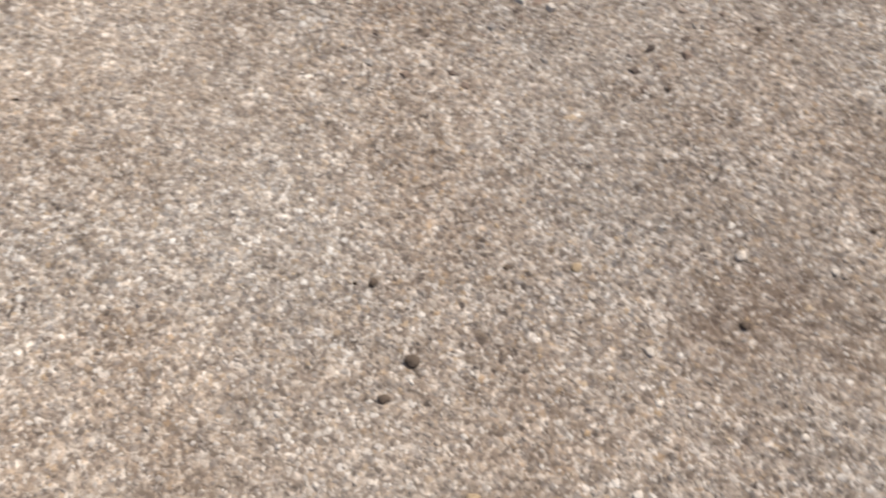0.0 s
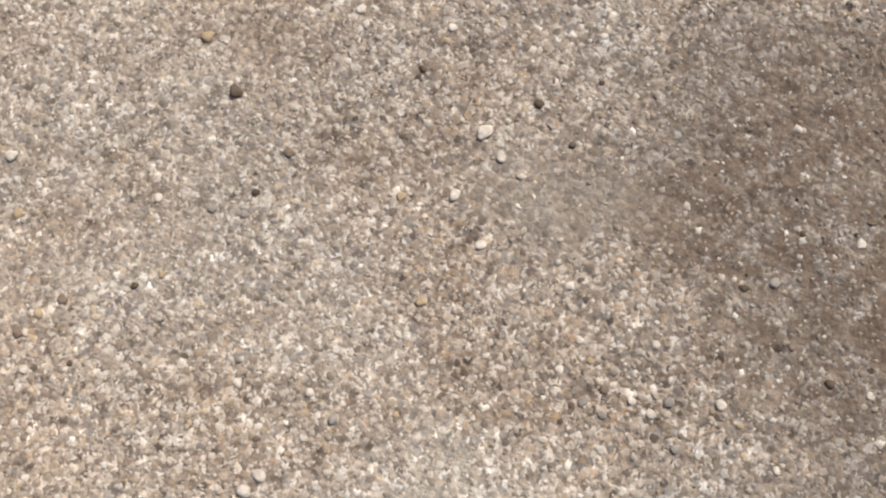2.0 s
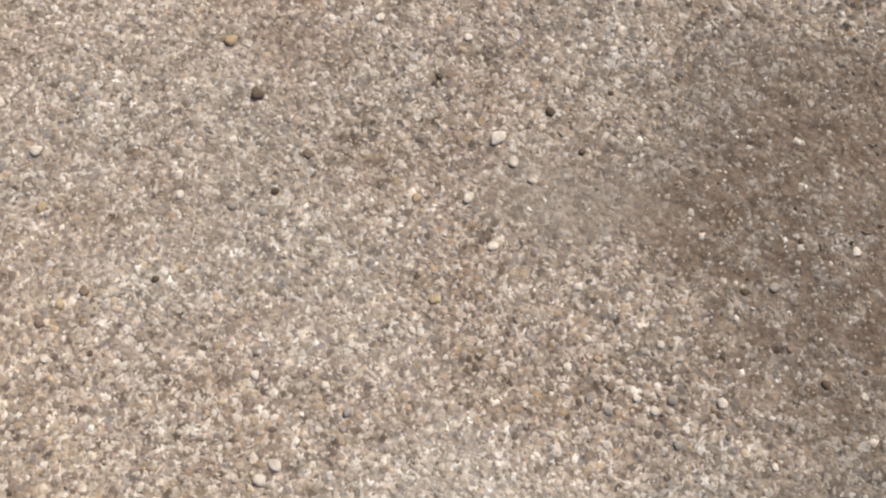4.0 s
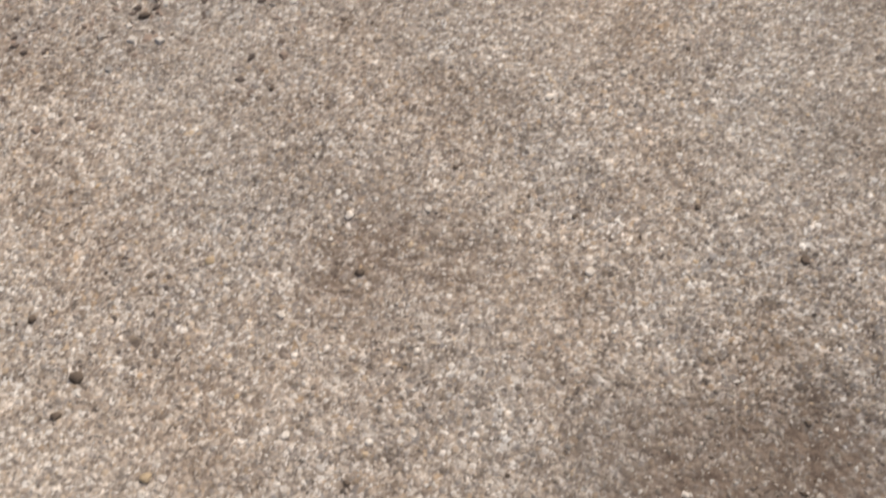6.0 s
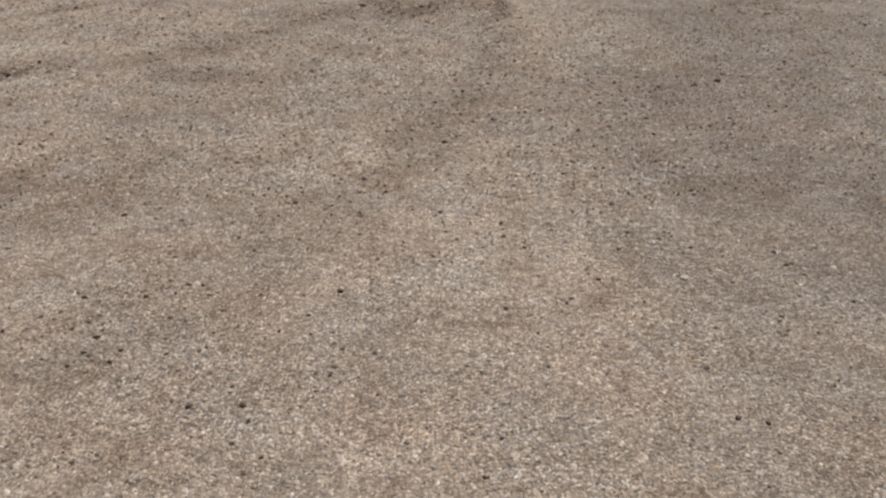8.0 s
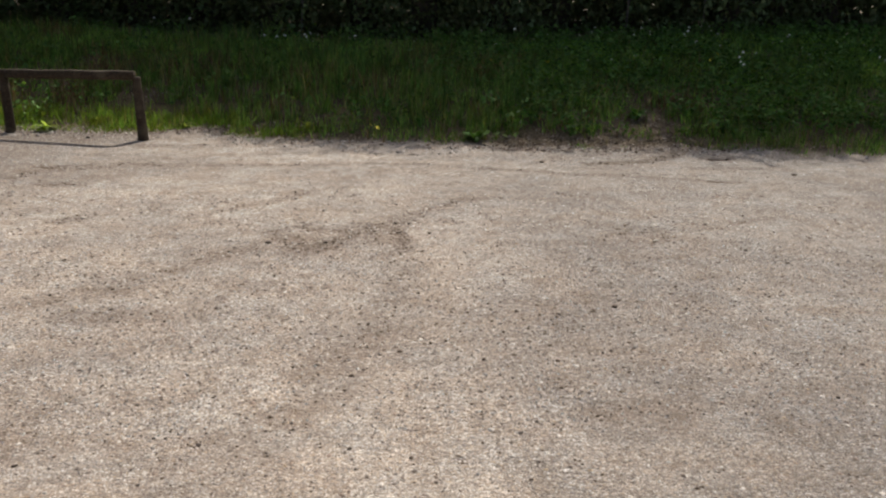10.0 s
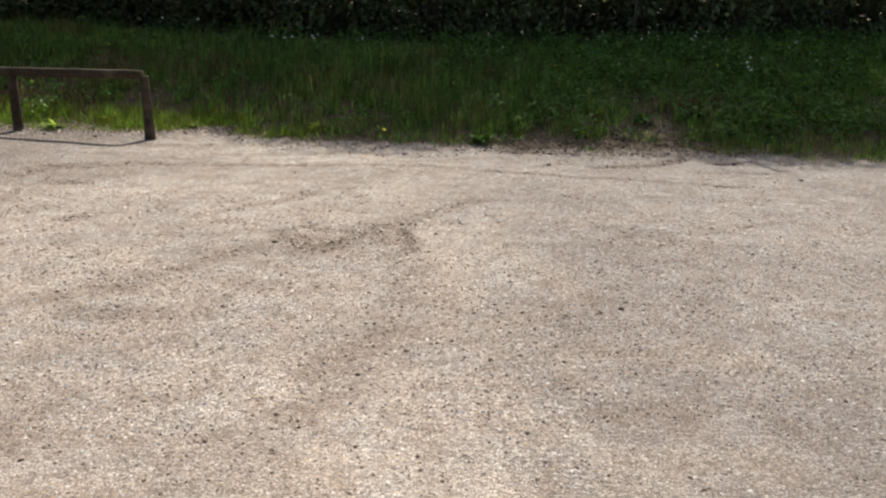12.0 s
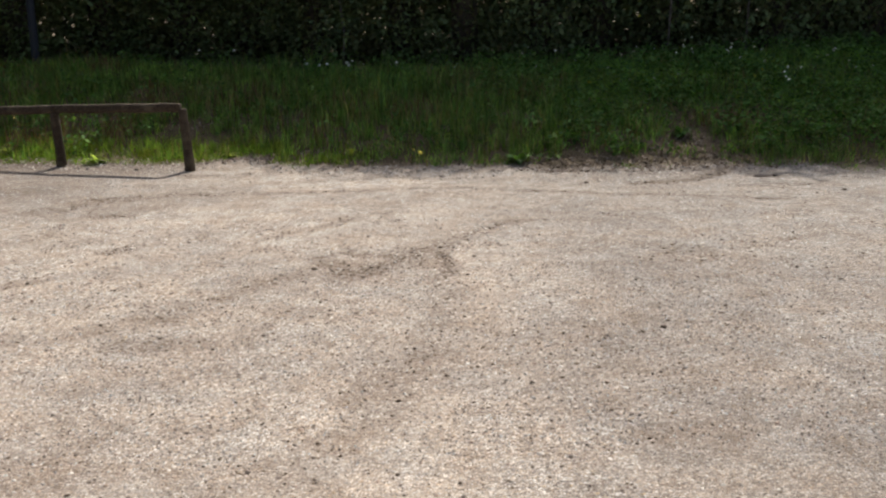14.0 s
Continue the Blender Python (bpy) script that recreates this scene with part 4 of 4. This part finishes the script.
def build_bank_plants():
    # long grass over the bank, in tufts with worn brown gaps between
    x, y, r = scatter(-9, 9.5, 9.2, 13.3, 62, 101)
    s = y - gravel_edge(x)
    gaps = np.clip(0.62 + 1.25 * rough_noise(x / 1.5, y, 0.75, 102, 4), 0.0, 1)
    leafy = ramp01(x + 0.5 * rough_noise(x, y, 0.7, 109), 0.8, 2.6)
    chance = gaps * ramp01(s - 0.22 * bare_foot(x), 0.0, 0.3) * (1 - 0.4 * leafy) * (1 - 0.6 * thinness(x, y)) * (1 - 0.7 * ramp01(s, 2.5, 3.2))
    keep = (r.random(len(x)) < chance * (1 - bareness(x, y))) & (s > 0.04)
    x, y, s, leafy = x[keep], y[keep], s[keep], leafy[keep]
    tall = (0.10 + 0.20 * ramp01(s, 0.1, 1.2)) * r.uniform(0.55, 1.35, len(x)) * (1 + 0.5 * rough_noise(x, y, 0.45, 103, 4)) * (1 - 0.35 * leafy) * (1 - 0.35 * ramp01(-x, 1.2, 3.0) * ramp01(s, 1.4, 2.4))
    tuft_grass("bank_grass", "long dark green grass on the shaded bank", x, y, tall, r.uniform(0.035, 0.075, len(x)), 20, M_GRASS, 104, 0.38)
    # a short even sward between the tufts and over the crest
    x, y, r = scatter(-9, 7.5, 9.4, 13.6, 1100, 161)
    s = y - gravel_edge(x)
    crest = ramp01(s, 1.9, 2.7)
    chance = (0.25 + 1.0 * crest) * np.clip(0.7 + 1.0 * rough_noise(x / 1.5, y, 0.6, 162, 4), 0.05, 1) * ramp01(s, 0.1, 0.5) * (1 - 0.85 * thinness(x, y))
    keep = (r.random(len(x)) < chance * (1 - bareness(x, y))) & (y < 13.35 + 0.15 * rough_noise(x, y, 0.5, 105))
    x, y, crest = x[keep], y[keep], crest[keep]
    blades("bank_sward", "short green sward between tufts and over the crest", "grass", x, y, r.uniform(0.06, 0.15, len(x)) * (1 + 0.25 * crest), r.uniform(0.006, 0.013, len(x)), M_SWARD, 0.6, 163)
    # short bright grass along the foot of the bank by the fence
    x, y, r = scatter(-7.5, 1.0, 9.3, 11.2, 3200, 111)
    s = y - gravel_edge(x)
    keep = (s > -0.02) & (s < 0.85) & (r.random(len(x)) > bareness(x, y)) & (r.random(len(x)) < np.clip(0.70 + 1.4 * rough_noise(x, y, 0.3, 112), 0, 1) * (1 - ramp01(x, -0.8, 0.9)) * (1 - ramp01(s, 0.35, 0.85)))
    x, y, s = x[keep], y[keep], s[keep]
    blades("edge_grass", "short bright green grass at the foot of the bank", "grass", x, y, (0.04 + 0.09 * ramp01(s, 0.0, 0.5)) * r.uniform(0.5, 1.4, len(x)), r.uniform(0.005, 0.010, len(x)), M_EDGE, 0.55, 113)
    # short grass creeping over the litter and down to the gravel further along
    x, y, r = scatter(0.6, 7.5, 8.6, 10.6, 2600, 171)
    s = y - gravel_edge(x)
    tongue = np.clip(1.2 - np.abs(x - 2.3) / 0.32, 0, 1) * (1 - ramp01(s, 0.10, 0.2))
    chance = np.maximum(tongue, ramp01(x, 3.1, 3.6) * (1 - 0.55 * ramp01(x, 3.8, 4.2)) * (1 - ramp01(s, 0.5, 0.9))) * np.clip(0.55 + 1.2 * rough_noise(x, y, 0.22, 172), 0, 1)
    keep = (s > 0.0) & (r.random(len(x)) < chance)
    x, y, s = x[keep], y[keep], s[keep]
    blades("foot_grass", "short dull green grass creeping onto the gravel", "grass", x, y, (0.03 + 0.10 * ramp01(s, 0.0, 0.4)) * r.uniform(0.5, 1.4, len(x)), r.uniform(0.005, 0.011, len(x)), M_GRASS, 0.55, 173)
    # dead brown stalks standing in loose groups
    x, y, r = scatter(-6, 5, 9.3, 13.0, 760, 151)
    s = y - gravel_edge(x)
    keep = (s > 0.3) & (r.random(len(x)) < np.clip(1.6 * rough_noise(x / 1.4, y, 0.5, 152, 4) - 0.25, 0, 1) * (1 - 0.6 * ramp01(x, 1.5, 3.0)) + 0.75 * thinness(x, y))
    x, y = x[keep], y[keep]
    blades("dry_stalks", "dead brown stalks standing among the grass", "dry grass", x, y, r.uniform(0.08, 0.30, len(x)), r.uniform(0.005, 0.012, len(x)), M_DRY, 0.28, 153)
    # broad-leaved weeds, thicker away from the fence
    x, y, r = scatter(-9, 9.5, 9.3, 13.5, 120, 121)
    s = y - gravel_edge(x)
    chance = np.clip(0.10 + 0.42 * ramp01(x, 0.6, 2.4) + (0.45 + 0.5 * ramp01(x, 0.3, 1.5)) * rough_noise(x, y, 0.45, 122, 4), 0, 1) * ramp01(s, 0.18, 0.6)
    keep = (s > 0.10 + 0.15 * bare_foot(x)) & (r.random(len(x)) < chance * (1 - bareness(x, y)))
    x, y, s = x[keep], y[keep], s[keep]
    g = height_at(x, y)
    count = 17
    px = np.repeat(x, count) + r.normal(0, 0.085, len(x) * count)
    py = np.repeat(y, count) + r.normal(0, 0.085, len(x) * count)
    pz = np.repeat(g, count) + r.uniform(0.03, 1.0, len(x) * count) ** 0.7 * np.repeat(r.uniform(0.10, 0.30, len(x)) * (0.5 + 0.5 * ramp01(s, 0.2, 0.9)), count)
    v, sizes, loops = leaf_arrays(np.column_stack([px, py, pz]), r.uniform(0.026, 0.07, len(px)), r, 0.4, True)
    tagged(new("bank_weeds", fast_mesh("bank_weeds", v, sizes, loops, M_WEED, True)), "broad-leaved green weeds covering the bank", "weeds", kind="stuff")
    # dry litter on the bare foot of the bank
    x, y, r = scatter(-6, 8, 8.8, 11.3, 2000, 131)
    s = y - gravel_edge(x)
    keep = (s > -0.10) & (r.random(len(x)) < np.where(s < 0.5, 0.22 + 0.6 * bare_foot(x), 0.04) + 0.8 * bareness(x, y))
    x, y = x[keep], y[keep]
    v, sizes, loops = leaf_arrays(np.column_stack([x, y, height_at(x, y) + 0.008]), r.uniform(0.010, 0.035, len(x)), r, 0.16, True)
    tagged(new("leaf_litter", fast_mesh("leaf_litter", v, sizes, loops, M_LITTER)), "dry brown leaf litter along the bank's foot", "litter", kind="stuff")


def flower_mesh(size, petals):
    """A flat flower head of narrow petals round a raised middle."""
    bm = bmesh.new()
    top = bm.verts.new((0, 0, size * 0.25))
    for k in range(petals):
        a, h = 2 * math.pi * k / petals, math.pi / petals * 0.9
        p = [bm.verts.new((math.cos(a + d) * size * q, math.sin(a + d) * size * q, size * w)) for d, q, w in ((-h, 0.55, 0.16), (0, 1.0, 0.05), (h, 0.55, 0.16))]
        bm.faces.new((top, p[0], p[1], p[2]))
    return bm


def build_flower(x, y, tall, size, petals, material, label, seed):
    g = float(height_at(x, y))
    flower = tagged(new("wild_flower"), label, "flower", "wild flowers on the bank")
    flower.location = (x, y, g)
    lean = random.Random(seed).uniform(-0.15, 0.15)
    stem = [(0, 0, -0.01), (lean * tall * 0.4, 0, tall * 0.5), (lean * tall, 0, tall)]
    part("stem", tube(stem, [0.003, 0.0025, 0.002], 5), M_WEED, flower)
    head = part("flower_head", flower_mesh(size, petals), material, flower)
    head.matrix_basis = pose(lean * tall, 0, tall, 38, 0, seed * 40 % 360)


def build_flowers():
    r = random.Random(5)
    build_flower(0.33, 9.38, 0.10, 0.030, 12, M_YELLOW, "yellow dandelion at the edge of the gravel", 1)
    build_flower(0.24, 9.42, 0.12, 0.022, 12, M_YELLOW, "yellow dandelion at the edge of the gravel", 2)
    for i, (x, y) in enumerate([(4.0, 10.75), (1.58, 10.75), (4.15, 10.9), (2.27, 11.0), (-3.6, 10.6)]):
        build_flower(x, y, r.uniform(0.30, 0.40), r.uniform(0.018, 0.024), 12, M_YELLOW, "yellow wild flower among weeds", 10 + i)
    for i in range(84):
        x = r.uniform(-2.6, 0.9) if i % 3 == 0 else min(6.0, r.gauss(4.1, 1.1))
        y = gravel_edge(np.array([x]))[0] + (r.uniform(2.9, 3.5) if i % 3 == 0 else r.uniform(1.9, 3.5))
        build_flower(x, y, r.uniform(0.20, 0.30) if i % 3 == 0 else r.uniform(0.34, 0.46), r.uniform(0.015, 0.022), 8, M_WHITE, "small white wild flower in the grass", 30 + i)


# ---- pole ----
def build_pole():
    x, y = -4.60, 13.55
    g = float(height_at(x, y))
    pole = tagged(new("steel_post"), "grey-blue painted steel post on the bank", "post")
    pole.location = (x, y, g)
    part("shaft", tube([(0, 0, -0.2), (0, 0, 0.05), (0, 0, 1.2), (0, 0, 5.2)], [0.055, 0.053, 0.050, 0.042], 16), M_STEEL, pole)


# ---- trees ----
def crown_points(r, n, low, high, wide, seed, hollow=0.45):
    """Leaf places in clumps through an uneven egg of foliage."""
    clumps = max(24, n // 60)
    u = r.uniform(0, 1, clumps)
    h = low + (high - low) * u
    girth = wide * np.clip(np.sin(np.pi * np.clip(u * 0.86 + 0.13, 0, 1)) ** 0.6, 0.2, 1) * r.uniform(0.75, 1.15, clumps)
    a = r.uniform(0, 2 * np.pi, clumps)
    q = girth * np.sqrt(r.uniform(hollow**2, 1, clumps))
    c = np.column_stack([np.cos(a) * q, np.sin(a) * q, h])
    pick = r.integers(0, clumps, n)
    return c[pick] + r.normal(0, 1, (n, 3)) * np.array([0.24, 0.24, 0.17]) * (wide / 1.2) ** 0.5, c


def build_tree(high, low, wide, n, leaf, material, seed, label, category="tree", name="tree"):
    r = np.random.default_rng(seed)
    rr = random.Random(seed)
    tree = tagged(new(name), label, category)
    bends = [(rr.uniform(-0.15, 0.15) * k, rr.uniform(-0.15, 0.15) * k, high * 0.85 * k / 5) for k in range(6)]
    bends[0] = (0, 0, -0.25)
    base = 0.028 * high + 0.02
    part("trunk", tube(bends, [base * (1.25 - 0.2 * k) for k in range(6)], 9, 0.15, seed), M_BARK, tree)
    p, clumps = crown_points(r, n, low, high, wide, seed)
    for k in range(6):
        c = clumps[rr.randrange(len(clumps))]
        z = max(0.15, c[2] * 0.6)
        j = min(4, int(z / (high * 0.17)))
        f = bends[j + 1 if j < 4 else 5]
        s = Vector((f[0] * 0.8, f[1] * 0.8, min(z, high * 0.8)))
        e = Vector(c)
        m = s.lerp(e, 0.5) + Vector((0, 0, 0.12))
        part("limb", tube([s, m, e], [base * 0.42, base * 0.28, base * 0.1], 6, 0.1, seed + k), M_BARK, tree)
    v, sizes, loops = leaf_arrays(p, r.uniform(0.7, 1.3, n) * leaf, r, 0.55, True)
    crown = new("crown", fast_mesh("crown", v, sizes, loops, material, True))
    crown.parent = tree
    return tree


def put_down(tree, x, y):
    tree.location = (x, y, float(height_at(x, y)) - 0.02)
    return tree


def build_woods():
    label = "dense dark green leafy tree at the edge of woods"
    kinds = [build_tree(5.2, 0.1, 1.35, 15000, 0.075, M_LEAF, 201, label), build_tree(6.0, 0.15, 1.5, 16000, 0.075, M_LEAF, 202, label),
             build_tree(5.6, 0.05, 1.4, 15000, 0.075, M_LEAF, 203, label)]
    tall = [build_tree(9.0, 1.2, 2.3, 9000, 0.22, M_LEAF, 204, "tall dark leafy tree deeper in the woods"), build_tree(8.2, 0.8, 2.1, 8500, 0.22, M_LEAF, 205, "tall dark leafy tree deeper in the woods")]
    r = random.Random(9)
    spots = [(-13.5 + 1.05 * i + r.uniform(-0.25, 0.25), 14.9 + r.uniform(-0.35, 0.4)) for i in range(27)]
    used = set()
    for i, (x, y) in enumerate(spots):
        k = i % 3
        g = float(height_at(x, y)) - 0.02
        if k not in used:
            used.add(k)
            tree = kinds[k]
        else:
            tree = copy_thing(kinds[k], pose(x, y, g))
        s = 0.92 + 0.065 * min(max(x + 1.3, 0), 2.8) + 0.012 * min(max(x - 2.5, 0), 4) + 0.05 * math.exp(-(((x - 3.7) / 0.8) ** 2)) - 0.03 * min(max((x - 4.5) / 1.0, 0), 1) + 0.08 * min(max((x - 5.7) / 0.5, 0), 1) + 0.16 * min(max((x - 0.9) / 1.3, 0), 1) + r.uniform(-0.03, 0.03)
        tree.matrix_basis = pose(x, y, g, 0, 0, r.uniform(0, 360)) @ Matrix.Diagonal((1, 1, min(1.5, max(0.62, s * (1.08, 0.935, 1.0)[k])), 1))
        tagged(tree, group="trees along the bank")
    used = set()
    for i in range(13):
        x, y = -15 + 2.6 * i + r.uniform(-0.4, 0.4), 18.3 + r.uniform(-0.6, 0.8)
        k = i % 2
        g = float(height_at(x, y)) - 0.02
        tree = tall[k] if k not in used else copy_thing(tall[k], pose(x, y, g))
        used.add(k)
        tree.matrix_basis = pose(x, y, g, 0, 0, r.uniform(0, 360))
        tagged(tree, group="tall trees in the woods")
    # low tangle between the trunks
    n = 36000
    q = np.random.default_rng(210)
    x, y = q.uniform(-14, 15, n), q.uniform(14.0, 17.5, n)
    z = height_at(x, y) + q.uniform(0, 1, n) ** 1.4 * 1.9 * (0.7 + 0.5 * rough_noise(x, y, 1.2, 211)) * ramp01(y, 13.9, 15.0)
    v, sizes, loops = leaf_arrays(np.column_stack([x, y, z]), q.uniform(0.05, 0.10, n), q, 0.5, True)
    tagged(new("undergrowth", fast_mesh("undergrowth", v, sizes, loops, M_LEAF, True)), "dark tangled undergrowth beneath the trees", "undergrowth", kind="stuff")
    n = 26000
    x, y = q.uniform(-32, 34, n), q.uniform(21, 25, n)
    z = height_at(x, y) + q.uniform(0, 1, n) * 5.5 * (0.85 + 0.3 * rough_noise(x, y, 2.5, 212))
    v, sizes, loops = leaf_arrays(np.column_stack([x, y, z]), q.uniform(0.3, 0.6, n), q, 0.6, True)
    tagged(new("far_woods", fast_mesh("far_woods", v, sizes, loops, M_LEAF, True)), "dark leafy woods behind the trees", "woods", kind="stuff")


def build_stems():
    """Slender bare stems that stand in front of the thicket."""
    r = random.Random(61)
    for x, y, high in ((-0.6, 14.15, 2.6), (4.0, 14.2, 3.0), (5.1, 14.1, 3.2)):
        stem = tagged(new("slender_tree"), "slender grey-barked young tree before dark woods", "tree", "slender trees before the woods")
        stem.location = (x, y, float(height_at(x, y)))
        way = [(0.05 * k * r.uniform(-1, 1), 0.05 * k * r.uniform(-1, 1), high * k / 5 - (0.1 if k == 0 else 0)) for k in range(6)]
        part("trunk", tube(way, [0.018 - 0.0026 * k for k in range(6)], 8, 0.12, int(x * 10)), M_PALEBARK, stem)
        for k in range(2, 6):
            a, b = Vector(way[k]), Vector((r.uniform(-0.35, 0.35), r.uniform(-0.25, 0.25), r.uniform(0.15, 0.4)))
            part("twig", tube([a, a + b * 0.5 + Vector((0, 0, 0.03)), a + b], [0.009, 0.007, 0.003], 5, 0.1, k), M_PALEBARK, stem)


def build_sapling():
    tree = build_tree(3.3, 0.5, 0.92, 32000, 0.058, M_BRIGHT, 301, "young bright green sunlit tree beside the knee rail", "tree", "young_tree")
    put_down(tree, -6.24, 11.0)


build_ground()
build_fence()
build_woods()
build_stems()
build_sapling()
build_pole()
build_bank_plants()
build_weed_plants()
build_flowers()
build_stones()
build_stick()
build_crumbs()
build_edge_gravel()
build_gravel()
